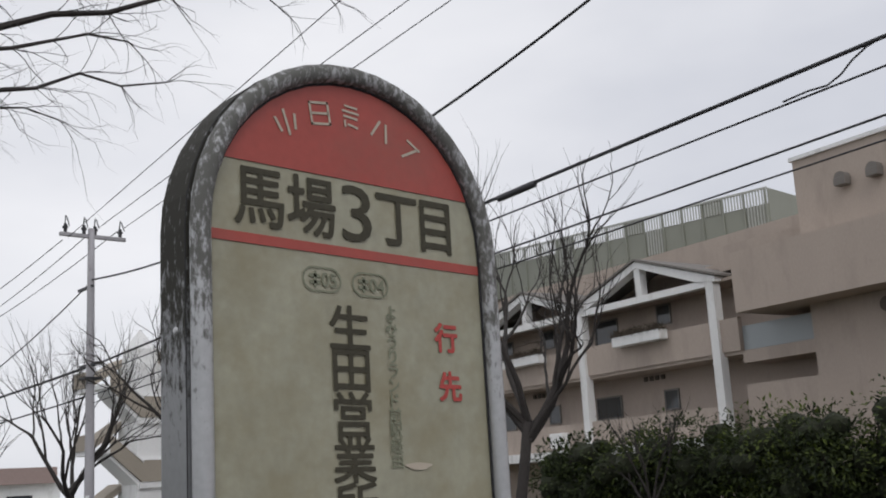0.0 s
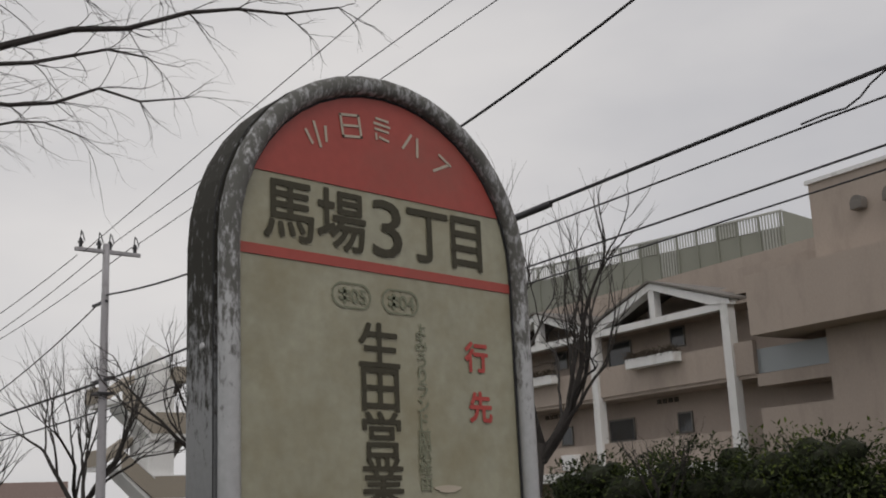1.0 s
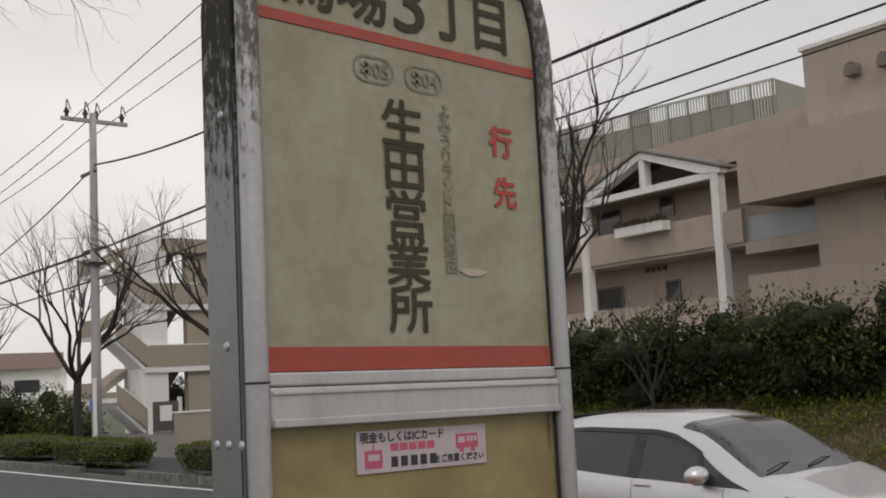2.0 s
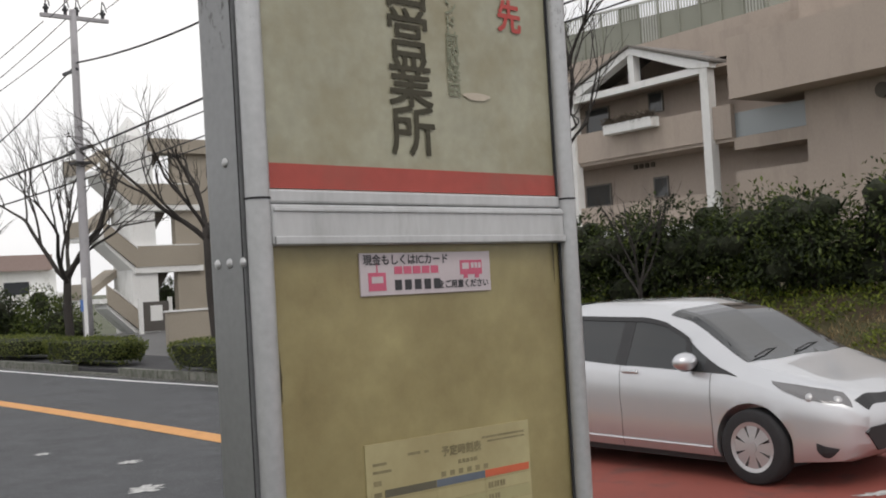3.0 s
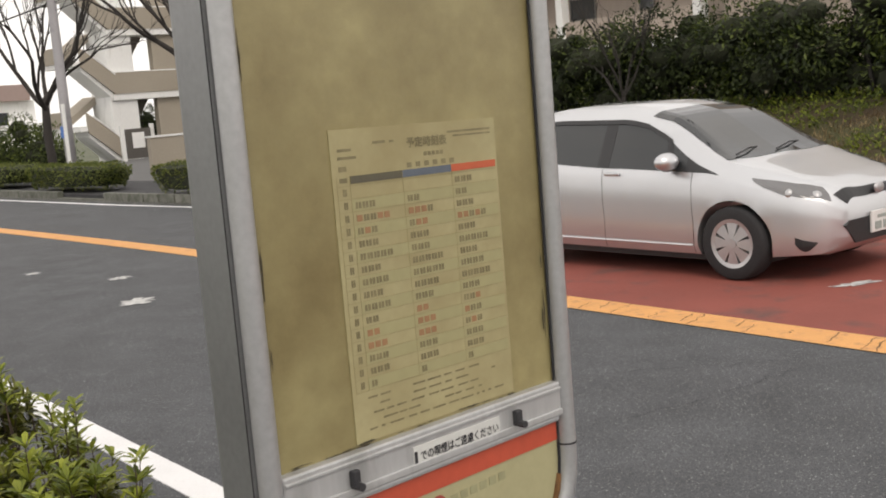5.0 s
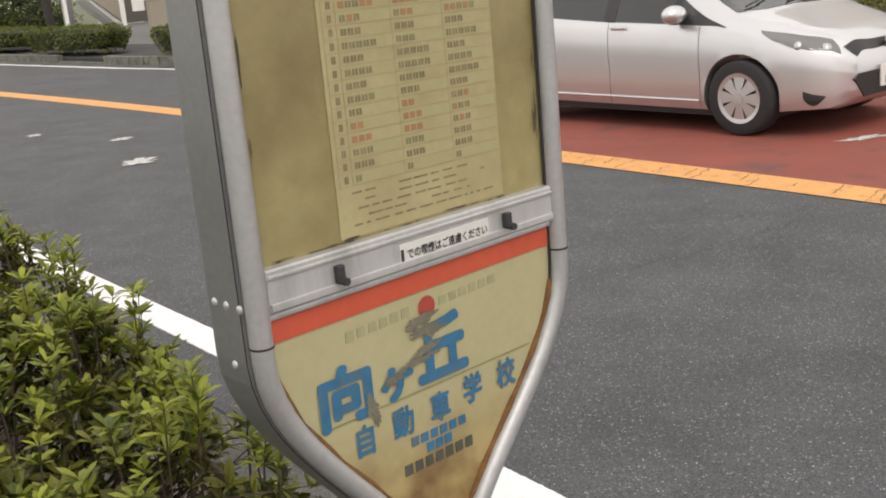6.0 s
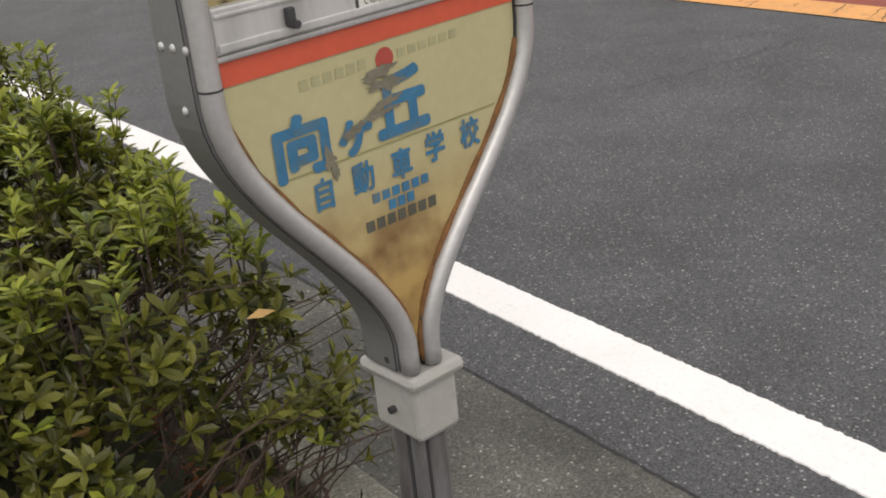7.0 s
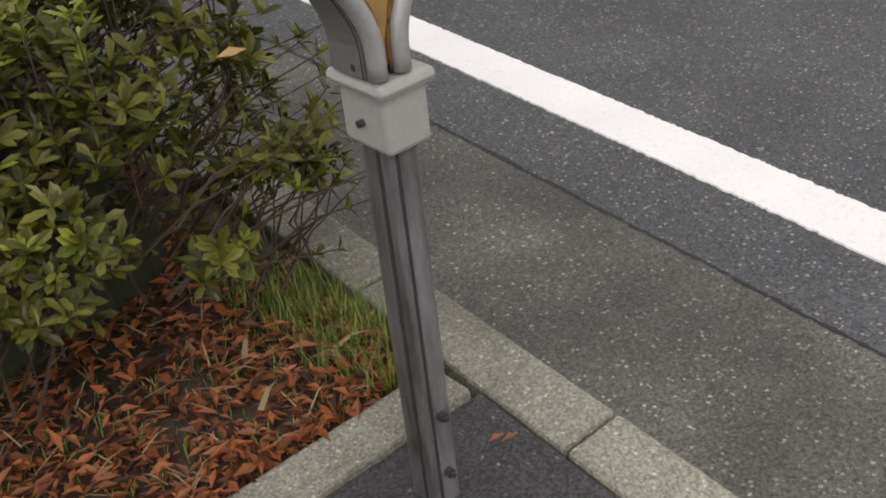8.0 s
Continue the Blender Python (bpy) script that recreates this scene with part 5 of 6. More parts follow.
count = 0
while count < 5000:
    near = rnd.random() < 0.75
    y = rnd.uniform(0.36, 2.6) if near else rnd.uniform(2.6, 7.5)
    x = rnd.uniform(-0.75, 0.60 + bend(y))
    top = bush_top(x, y)
    if top < 0.24:
        continue
    z = top - abs(rnd.gauss(0, 0.10)) if rnd.random() < 0.75 else rnd.uniform(0.17, top)
    if noise.noise(Vector((x, y, z)) * 5.5) < (-0.03 if y > 0.8 else -0.06) + (0.12 if x > 0.22 + bend(y) else 0.0):
        continue
    if z < 0.14 + max(0.0, 0.95 - y) * 0.40 + 0.12 * noise.noise(Vector((x, y, 3)) * 7):
        continue
    p = Vector((x, y, z))
    g = Vector((bush_top(x - 0.03, y) - bush_top(x + 0.03, y), bush_top(x, y - 0.03) - bush_top(x, y + 0.03), 0.06)).normalized()
    axis = (g + ball(rnd) * 0.45 + Vector((0, 0, 0.35))).normalized()
    # Whorls near the top get the paler, lit leaf colour.
    rosette(lit if z > top - 0.06 and rnd.random() < (0.12 if y < 0.9 else 0.55) else leaves, p, axis, rnd.uniform(0.038, 0.056), rnd, rnd.choice((5, 6, 7, 8)))
    if near and rnd.random() < 0.28:
        q = p - axis * rnd.uniform(0.06, 0.14) - Vector((0, 0, 0.05))
        r0 = Vector((x * 0.9 - 0.05 + rnd.uniform(-0.1, 0.1), y + rnd.uniform(-0.02, 0.15), max(0.1, z - rnd.uniform(0.15, 0.3))))
        tube(stems, [p, q, r0], [0.0012, 0.0022, 0.004], 4, cap=False)
    count += 1
for k in range(300):  # long upright shoots standing out of the outline
    y = rnd.uniform(0.7, 4.5)
    x = rnd.uniform(-0.3, 0.45 + bend(y))
    z = bush_top(x, y)
    if z < 0.5:
        continue
    h = rnd.uniform(0.04, 0.13)
    lean = Vector((rnd.uniform(-0.02, 0.02), rnd.uniform(-0.02, 0.02), 0))
    tube(stems, [Vector((x, y, z - 0.15)), Vector((x, y, z)) + lean, Vector((x, y, z + h)) + lean * 2], [0.003, 0.002, 0.0012], 4, cap=False)
    for i in range(3):
        rosette(lit, Vector((x, y, z + h * (0.3 + 0.35 * i))) + lean * (1 + i * 0.5), Vector((0, 0, 1)), 0.044, rnd, 7)
for k in range(60):  # thin side twigs reaching out over the kerb, a whorl at each tip
    y = rnd.uniform(0.55, 1.15)
    x = 0.24 + bend(y) + rnd.uniform(-0.1, 0.12)
    z = rnd.uniform(0.24, max(0.3, bush_top(x - 0.1, y) - 0.02))
    reach = Vector((rnd.uniform(0.08, 0.27), rnd.uniform(-0.16, 0.08), rnd.uniform(-0.02, 0.12)))
    base = Vector((x, y, z))
    tip = base + reach
    tube(stems, [base - reach * 0.5 - Vector((0, 0, 0.05)), base, tip], [0.0028, 0.002, 0.001], 4, cap=False)
    for i in range(rnd.choice((1, 2, 3))):
        q = tip - reach * 0.3 * i
        rosette(lit if i == 0 and rnd.random() < 0.35 else leaves, q, (reach.normalized() + Vector((0, 0, 0.7)) + ball(rnd) * 0.3).normalized(), rnd.uniform(0.03, 0.046), rnd, rnd.choice((4, 5, 6)))
lit.done("young_foliage", M_AZALEA_LIT, bush, "pale yellow-green lit leaves")
leaves.done("foliage", M_AZALEA, bush, "small glossy green leaves in whorls")
sp = part("woody_frame", stems, M_TWIG, bush, "thin brown stems")
sp["kind"] = "stuff"
# Solid dark sheet under the whorls; it fills the gaps as shade.
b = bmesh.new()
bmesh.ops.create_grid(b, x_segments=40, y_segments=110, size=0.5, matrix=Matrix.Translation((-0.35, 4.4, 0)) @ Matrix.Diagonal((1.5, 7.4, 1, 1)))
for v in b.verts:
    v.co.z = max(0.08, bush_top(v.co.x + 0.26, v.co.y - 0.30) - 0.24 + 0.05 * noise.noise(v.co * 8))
part("inner_mass", b, M_CORE, bush, "dark filler for the shaded inside of the bush")
bl = Cloud()
for p in ((0.33, 0.66, 0.60), (0.02, 0.8, 0.45), (-0.2, 0.9, 0.5)):
    bl.leaf(Vector(p), Vector((0.7, -0.3, 0.1)).normalized(), Vector((0, -0.4, 1)), 0.055, 0.024)
bl.done("withered_leaf", mat("withered_leaf", (0.42, 0.27, 0.10), rough=0.7, var=0.1), bush, "withered tan leaf")

# fallen leaves, grass and straw in the bed
rnd = random.Random(5)
litter, grass, straw = Cloud(), Cloud(), Cloud()
for k in range(9000):
    x, y = rnd.uniform(-1.1, 0.40), 0.26 + rnd.random() ** 1.5 * 1.5
    d = Vector((rnd.uniform(-1, 1), rnd.uniform(-1, 1), rnd.uniform(-0.12, 0.28))).normalized()
    s = rnd.uniform(0.012, 0.048) * (1.5 if k % 23 == 0 else 1)
    litter.leaf(Vector((x, y, WALK + rnd.uniform(0.0, 0.022))), d, (Vector((0, 0, 1)) + ball(rnd) * 0.5).normalized(), s, s * rnd.uniform(0.25, 0.45), rnd.uniform(0.2, 0.7))
for k in range(2200):
    x, y = rnd.gauss(0.35, 0.05), rnd.gauss(0.52, 0.16)
    if k % 3 == 0:
        x, y = rnd.uniform(-0.35, 0.4), rnd.uniform(0.27, 0.65)
    p = Vector((min(x, 0.42), max(y, 0.27), WALK - 0.01))
    h = rnd.uniform(0.025, 0.085 if k % 3 else 0.04)
    grass.blade(p, p + Vector((rnd.uniform(-0.5, 0.5) * h, rnd.uniform(-0.5, 0.5) * h, h)), 0.0028)
for k in range(320):
    p = Vector((rnd.uniform(-0.7, 0.37), rnd.uniform(0.28, 0.85), WALK + 0.012))
    a = rnd.random() * 6.28
    l_ = rnd.uniform(0.03, 0.10)
    straw.blade(p, p + Vector((math.cos(a) * l_, math.sin(a) * l_, rnd.uniform(0, 0.012))), 0.0035)
tagged(litter.done("leaf_litter", M_LITTER), "fallen reddish-brown leaves covering the bed", "leaf litter")
tagged(grass.done("grass_tufts", M_GRASS), "short green grass tufts beside the kerb", "grass")
tagged(straw.done("dry_stalks", M_STRAW), "pale dry stalks among the fallen leaves", "dry stalks")
b = Cloud()
for x, y, a, l_ in ((0.115, 0.36, 0.6, 0.075), (0.175, 0.50, 0.9, 0.07), (0.30, 0.40, -0.1, 0.07)):
    b.blade(Vector((x, y, WALK + 0.028)), Vector((x + l_ * math.cos(a), y + l_ * math.sin(a), WALK + 0.03)), 0.012)
tagged(b.done("dry_sheaths", M_STRAW), "pale dry leaf sheaths on the litter", "dry leaves")
fl = Cloud()
for x, y in ((0.330, 0.045), (0.345, 0.03)):
    fl.leaf(Vector((x, y, WALK + 0.006)), Vector((0.8, -0.3, 0.25)).normalized(), Vector((0, 0, 1)), 0.03, 0.013, 0.4)
tagged(fl.done("fallen_leaves", M_LITTER), "two brown leaves lying on the pavement", "fallen leaves")


def clipped_hedge(label, x0, x1, y0, y1, h, n, size, seed, material=M_AZALEA_FAR):
    """A low clipped azalea block: inner mass and an outer coat of small leaves."""
    ob = thing("low_hedge", label, "hedge", "clipped roadside hedges")
    rnd = random.Random(seed)
    c = Cloud()
    cx, cy = (x0 + x1) / 2, (y0 + y1) / 2
    hx, hy = (x1 - x0) / 2, (y1 - y0) / 2

    def shape(u, w):
        """A rounded block surface: angle u round it, w from foot to crown."""
        r = (abs(math.cos(u)) ** 5 + abs(math.sin(u)) ** 5) ** (-0.2)
        k = 1 - 0.9 * max(0.0, (w - 0.62) / 0.38) ** 1.3
        k *= 0.88 + 0.12 * min(1.0, w * 3)
        zz = WALK + 0.08 + (h - 0.08) * (min(w, 0.72) / 0.72 if w < 0.72 else 1) ** 0.8
        p = Vector((cx + hx * r * k * math.cos(u), cy + hy * r * k * math.sin(u), zz))
        return p + Vector((0, 0, 0.05)) * noise.noise(p * 3) + (p - Vector((cx, cy, 0.3))).normalized() * 0.06 * noise.noise(p * 4.2)

    for k in range(n):
        u, w = rnd.random() * 6.2832, rnd.random()
        p = shape(u, w)
        out = (p - Vector((cx, cy, p.z if w < 0.6 else 0.0))).normalized()
        d = (out + ball(rnd) * 0.9).normalized()
        s = size * rnd.uniform(0.7, 1.4)
        c.leaf(p - out * rnd.uniform(0, 0.07), d, (out + Vector((0, 0, 0.6))).normalized(), s, s * 0.5)
    c.done("foliage", material, ob, "small yellow-green leaves")
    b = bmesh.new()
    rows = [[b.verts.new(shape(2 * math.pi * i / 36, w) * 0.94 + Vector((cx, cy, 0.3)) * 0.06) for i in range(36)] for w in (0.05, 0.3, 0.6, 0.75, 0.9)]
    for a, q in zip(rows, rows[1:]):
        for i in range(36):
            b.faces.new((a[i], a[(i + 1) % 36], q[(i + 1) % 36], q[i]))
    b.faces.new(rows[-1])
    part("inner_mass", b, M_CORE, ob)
    return ob


B = bend
clipped_hedge("clipped yellow-green azalea hedge in a kerbside bed", 10.6, 12.1, 8.0, 14.5, 0.68, 14000, 0.045, 1)
clipped_hedge("small clipped azalea hedge by the side entrance", 9.75, 10.9, 15.2, 19.7, 0.66, 5000, 0.055, 2)
clipped_hedge("small clipped azalea hedge round the utility pole", 10.0, 11.1, 22.6, 26.7, 0.62, 5000, 0.06, 3)
clipped_hedge("small clipped azalea hedge further down the street", 10.1, 11.5, 28.2, 32.5, 0.62, 4000, 0.06, 4)
b = bmesh.new()
bmesh.ops.create_grid(b, x_segments=10, y_segments=60, size=0.5, matrix=Matrix.Translation((11.2, 11.2, 0)) @ Matrix.Diagonal((1.9, 7.0, 1, 1)))
for v in b.verts:
    v.co.z = WALK + 0.03 + 0.03 * noise.noise(v.co * 4)
setting("hedge_bed", b, mat("reddish_bark_mulch", (0.12, 0.045, 0.03), rough=0.95, var=0.4, scale=8, fine=50, bump=0.8, dist=0.02), "reddish leaf-strewn soil under the kerbside hedge", "soil", smooth=True)


def shrub_row(name, label, spots, material, seed, leaf=0.11, per=900):
    """Dense evergreen shrubs: each spot (x, y, radius, foot, top)."""
    for k, (x, y, r, z0, z1) in enumerate(spots):
        ob = thing(name, label, "shrub", "evergreen shrubs on the bank", at=pose(x, y, z0))
        rnd = random.Random(seed * 100 + k)
        c = Cloud()
        h = z1 - z0
        lumps = [(Vector((rnd.uniform(-0.6, 0.6) * r, rnd.uniform(-0.8, 0.8) * r, h * rnd.uniform(0.12, 0.88))), r * rnd.uniform(0.40, 0.66)) for i in range(18)]
        for i in range(per):
            o, q = rnd.choice(lumps)
            d0 = ball(rnd)
            p = o + Vector((d0.x, d0.y, d0.z * 0.8)) * q * rnd.uniform(0.75, 1.08)
            if p.z < -0.05:
                continue
            s = leaf * rnd.uniform(0.6, 1.3)
            c.leaf(p, (d0 + ball(rnd) * 0.8 - Vector((0, 0, 0.25))).normalized(), (d0 + Vector((0, 0, 0.5))).normalized(), s, s * 0.42)
        c.done("foliage", material[k % len(material)], ob)
        b = bmesh.new()
        for i in range(4):
            a = rnd.random() * 6.28
            tube(b, [Vector((0.1 * math.cos(a), 0.1 * math.sin(a), -0.15)), Vector((0.2 * math.cos(a), 0.25 * math.sin(a), h * 0.35)), Vector((0.35 * r * math.cos(a), 0.4 * r * math.sin(a), h * 0.8))], [0.05, 0.04, 0.02], 6)
        st = part("stem", b, M_BARK, ob)
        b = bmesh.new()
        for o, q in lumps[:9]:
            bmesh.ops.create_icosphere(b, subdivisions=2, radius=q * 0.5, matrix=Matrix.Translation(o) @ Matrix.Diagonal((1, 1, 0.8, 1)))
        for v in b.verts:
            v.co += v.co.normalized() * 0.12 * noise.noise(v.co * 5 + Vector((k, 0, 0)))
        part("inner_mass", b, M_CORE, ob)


rnd = random.Random(21)
spots = []
for k in range(22):
    y = 1.0 + k * 0.74
    spots.append((18.2 + rnd.uniform(-0.25, 0.25), y, rnd.uniform(0.95, 1.25), 0.92, 2.68 + 0.3 * (y < 9) + rnd.uniform(-0.2, 0.25)))
shrub_row("evergreen_shrub", "dense dark evergreen shrub on the grassy bank", spots, (M_HEDGE, M_HEDGE, M_HEDGE_LIGHT, M_HEDGE), 1, 0.12, 2600)
shrub_row("garden_shrub", "rounded evergreen shrub behind the pavement", [(14.0, 35.5, 1.2, 0, 2.2), (13.0, 38.0, 1.4, 0, 2.1), (12.4, 41, 1.4, 0, 2.2), (22.6, 45.0, 1.2, 0, 2.2)], (M_HEDGE_LIGHT, M_HEDGE), 2, 0.13, 5500)

# weeds and dry grass on the bank
rnd = random.Random(8)
weeds, dry = Cloud(), Cloud()
for k in range(15000):
    y = rnd.uniform(2, 17)
    x = 15.45 + rnd.random() * 2.9
    g_ = noise.noise(Vector((x * 0.9, y * 0.55, 3)))
    p = Vector((x, y, bank_z(x, y)))
    if g_ > -0.12 and x > 15.8:
        weeds.leaf(p + Vector((0, 0, rnd.uniform(0.02, 0.16))), (ball(rnd) + Vector((-0.4, 0, 0.4))).normalized(), Vector((-0.3, 0, 1)), rnd.uniform(0.05, 0.11), 0.045)
    else:
        h = rnd.uniform(0.04, 0.16)
        dry.blade(p, p + Vector((rnd.uniform(-1, 1) * h, rnd.uniform(-1, 1) * h, h * rnd.uniform(0.3, 1))), 0.014)
tagged(weeds.done("bank_weeds", M_WEED), "green weeds growing over the bank", "weeds")
tagged(dry.done("bank_dry_grass", M_STRAW), "tan dry grass along the foot of the bank", "dry grass")

# ---- bare trees ----


def grow(bm, p, d, length, r, depth, rnd, spread=0.55, lift=0.12, kids=3, sides=6):
    """A crooked, tapering limb that forks into thinner ones."""
    n = 5 if depth > 1 else 4
    pts, radii = [p], [r]
    q, e = p.copy(), d.copy()
    end = r * (0.62 if depth else 0.3)
    for i in range(n):
        e = (e + ball(rnd) * 0.17 + Vector((0, 0, lift * 0.3))).normalized()
        q = q + e * length / n
        pts.append(q.copy())
        radii.append(r + (end - r) * (i + 1) / n)
    tube(bm, pts, radii, max(3, sides), cap=depth == 0)
    if depth == 0:
        return
    for k in range(kids):
        i = n if k == 0 else rnd.randint(max(1, n - 3), n)
        base, rr = pts[i], radii[i]
        side = (e.orthogonal().normalized() * rnd.choice((-1, 1)) + ball(rnd) * 0.9)
        side = (side - e * side.dot(e)).normalized()
        f = (e + side * spread * rnd.uniform(0.6, 1.4) + Vector((0, 0, lift))).normalized()
        grow(bm, base, f, length * rnd.uniform(0.6, 0.85), rr * (0.9 if k == 0 else 0.66), depth - 1, rnd, spread, lift, kids, sides - 1)


def bare_tree(label, at, fork, r, limbs, seed, depth=4, kids=3, lean=(0, 0), limb_len=1.3, spread=0.5, up=0.9):
    ob = thing("bare_tree", label, "tree", "bare street trees", at=pose(*at))
    rnd = random.Random(seed)
    b = bmesh.new()
    pts = [Vector((lean[0] * s + 0.04 * math.sin(5 * s + seed), lean[1] * s + 0.04 * math.cos(4 * s + seed), -0.1 + (fork + 0.1) * s)) for s in (0, 0.08, 0.25, 0.5, 0.75, 1)]
    tube(b, pts, [r * 1.5, r * 1.15, r, r * 0.92, r * 0.85, r * 0.8], 10)
    trunk = part("trunk", b, M_BARK, ob, smooth=True)
    b = bmesh.new()
    for k in range(limbs):
        a = 2 * math.pi * (k + rnd.uniform(-0.25, 0.25)) / limbs
        d = Vector((math.cos(a) * 0.75, math.sin(a) * 0.75, up * rnd.uniform(0.75, 1.3))).normalized()
        grow(b, pts[-1] - Vector((0, 0, rnd.uniform(0, 0.35))), d, limb_len * rnd.uniform(0.85, 1.2), r * rnd.uniform(0.52, 0.72), depth, rnd, spread, 0.14, kids, 7)
    part("crown", b, M_BARK, ob, "bare forking branches and fine twigs")
    return ob


bare_tree("bare dark street tree with pruned forking limbs", (11.04, 11.12, WALK), 2.7, 0.1, 7, 4, depth=4, kids=3, lean=(0.28, -0.26), limb_len=1.65, spread=0.6, up=0.95)
bare_tree("bare dark street tree with pruned forking limbs", (11.4, 20.25, WALK), 3.0, 0.09, 5, 9, depth=4, kids=3, lean=(-0.1, 0.12), limb_len=1.4)
bare_tree("bare dark street tree with wide low limbs", (11.5, 28.3, WALK), 2.3, 0.125, 5, 2, depth=4, kids=3, limb_len=1.85, up=0.65)
bare_tree("small bare shrub tree in front of the hedge", (16.9, 13.2, bank_z(16.9, 13.2)), 0.8, 0.05, 5, 31, depth=3, kids=3, limb_len=0.8, up=1.2)
bare_tree("small bare pruned tree behind the hedge", (20.0, 8.0, 1.0), 2.0, 0.06, 4, 17, depth=2, kids=3, limb_len=0.6)
bare_tree("bare street tree seen far along the street", (11.3, 37.0, WALK), 2.2, 0.14, 5, 12, depth=3, kids=3, limb_len=1.5)

# roadside tree on the near side whose twigs reach into the sky
near_tree = thing("overhanging_tree", "bare roadside tree with fine drooping twigs", "tree", at=pose(0.1, 6.9, WALK))
b = bmesh.new()
tube(b, [Vector((0, 0, -0.1)), Vector((0, 0, 1.2)), Vector((0.06, 0, 3.0)), Vector((0.05, 0, 5.0))], [0.2, 0.15, 0.13, 0.1], 10)
part("trunk", b, M_BARK, near_tree, smooth=True)
b = bmesh.new()
rnd = random.Random(6)
for z0, end, r in ((4.3, Vector((4.3, -0.9, 5.95)), 0.041), (4.0, Vector((2.9, -0.9, 4.85)), 0.032), (4.2, Vector((2.6, -0.9, 5.1)), 0.035), (4.0, Vector((2.1, -0.9, 4.42)), 0.024), (4.6, Vector((2.6, -0.8, 5.75)), 0.041)):
    start = Vector((0.05, 0, z0))
    pts = []
    for i in range(11):
        s = i / 10
        pts.append(start.lerp(end, s) + Vector((0, 0, 0.22 * math.sin(math.pi * s))) + ball(rnd) * 0.05 * (0 < i < 10))
    tube(b, pts, [r * (1 - 0.8 * i / 10) for i in range(11)], 5)
    for i in range(3, 11):
        for k in range(3):
            d = ((pts[i] - pts[i - 1]).normalized() + ball(rnd) * 0.7 - Vector((0, 0, 0.15))).normalized()
            grow(b, pts[i], d, rnd.uniform(0.15, 0.36), r * 0.13, 2, rnd, 0.6, -0.05, 2, 3)
part("crown", b, M_BARK, near_tree, "fine bare twigs")

# ---- silver hatchback ----
M_PAINT = mat("silver_car_paint", (0.60, 0.61, 0.63), rough=0.4, metal=0.85, var=0.03, scale=3, fine=600, bump=0.0, coat=1.0)
M_CARGLASS = glass_mat("car_glass", (0.03, 0.033, 0.035), 0.02)
M_CARGLASS.node_tree.nodes["Principled BSDF"].inputs["IOR"].default_value = 1.5
M_TYRE = mat("tyre_rubber", (0.022, 0.022, 0.024), rough=0.85, var=0.2, scale=20)
M_RIM = mat("silver_wheel_cover", (0.48, 0.48, 0.49), rough=0.35, metal=0.6, var=0.05)
M_TRIM = mat("black_car_trim", (0.02, 0.02, 0.022), rough=0.45, var=0.1)
M_LAMP = glass_mat("headlight_lens", (0.17, 0.17, 0.175), 0.05)
M_TAIL = glass_mat("tail_light", (0.45, 0.02, 0.025), 0.1)


def lerp_table(table, s):
    for (a, va), (b, vb) in zip(table, table[1:]):
        if s <= b:
            u = (s - a) / (b - a)
            u = u * u * (3 - 2 * u) * 0.35 + u * 0.65
            return va + (vb - va) * u
    return table[-1][1]


CAR_TOP = ((0, 0.60), (0.06, 0.70), (0.25, 0.79), (0.8, 0.93), (1.5, 1.33), (1.95, 1.43), (2.75, 1.43), (3.42, 1.35), (3.68, 1.10), (3.83, 0.95), (3.885, 0.80))
CAR_BELT = ((0, 0.54), (0.1, 0.64), (0.45, 0.735), (1.0, 0.85), (2.0, 0.90), (3.2, 0.97), (3.7, 0.95), (3.885, 0.78))
CAR_WIDE = ((0, 0.46), (0.06, 0.60), (0.22, 0.73), (0.5, 0.815), (0.9, 0.845), (3.1, 0.8475), (3.5, 0.82), (3.75, 0.74), (3.885, 0.60))
CAR_RAIL = ((0, 0.36), (0.3, 0.62), (0.8, 0.72), (1.5, 0.60), (2.0, 0.575), (3.2, 0.555), (3.6, 0.58), (3.885, 0.5))
CAR_FOOT = ((0, 0.30), (0.1, 0.22), (0.6, 0.19), (3.3, 0.2), (3.7, 0.26), (3.885, 0.36))


def car_section(s):
    w, belt, top, rail, foot = (lerp_table(t, s) for t in (CAR_WIDE, CAR_BELT, CAR_TOP, CAR_RAIL, CAR_FOOT))
    mid = foot + (belt - foot) * 0.55
    over = top - belt
    return [(w * 0.80, foot - 0.02), (w * 0.955, foot), (w * 0.985, foot + 0.07), (w * 0.985, mid - 0.10), (w, mid + 0.03), (w * 0.99, belt - 0.10), (w * 0.965, belt - 0.03), (w * 0.945, belt),
            (rail + (w * 0.93 - rail) * 0.66, belt + over * 0.32), (rail + (w * 0.93 - rail) * 0.33, belt + over * 0.62), (rail, belt + over * 0.86), (rail * 0.86, belt + over * 0.95), (rail * 0.5, top - 0.012), (0.0, top)]


def car_point(s, q, side=1, out=0.0):
    """A point of the body s metres behind the nose, q counted along the section's points."""
    sec = car_section(s)
    i = min(int(q), len(sec) - 2)
    u = q - i
    x, z = (sec[i][k] + (sec[i + 1][k] - sec[i][k]) * u for k in (0, 1))
    dx, dz = sec[i + 1][0] - sec[i][0], sec[i + 1][1] - sec[i][1]
    n = Vector((dz, -dx)).normalized() if (dx or dz) else Vector((1, 0))
    return Vector((side * (x + n.x * out), s, z + n.y * out))


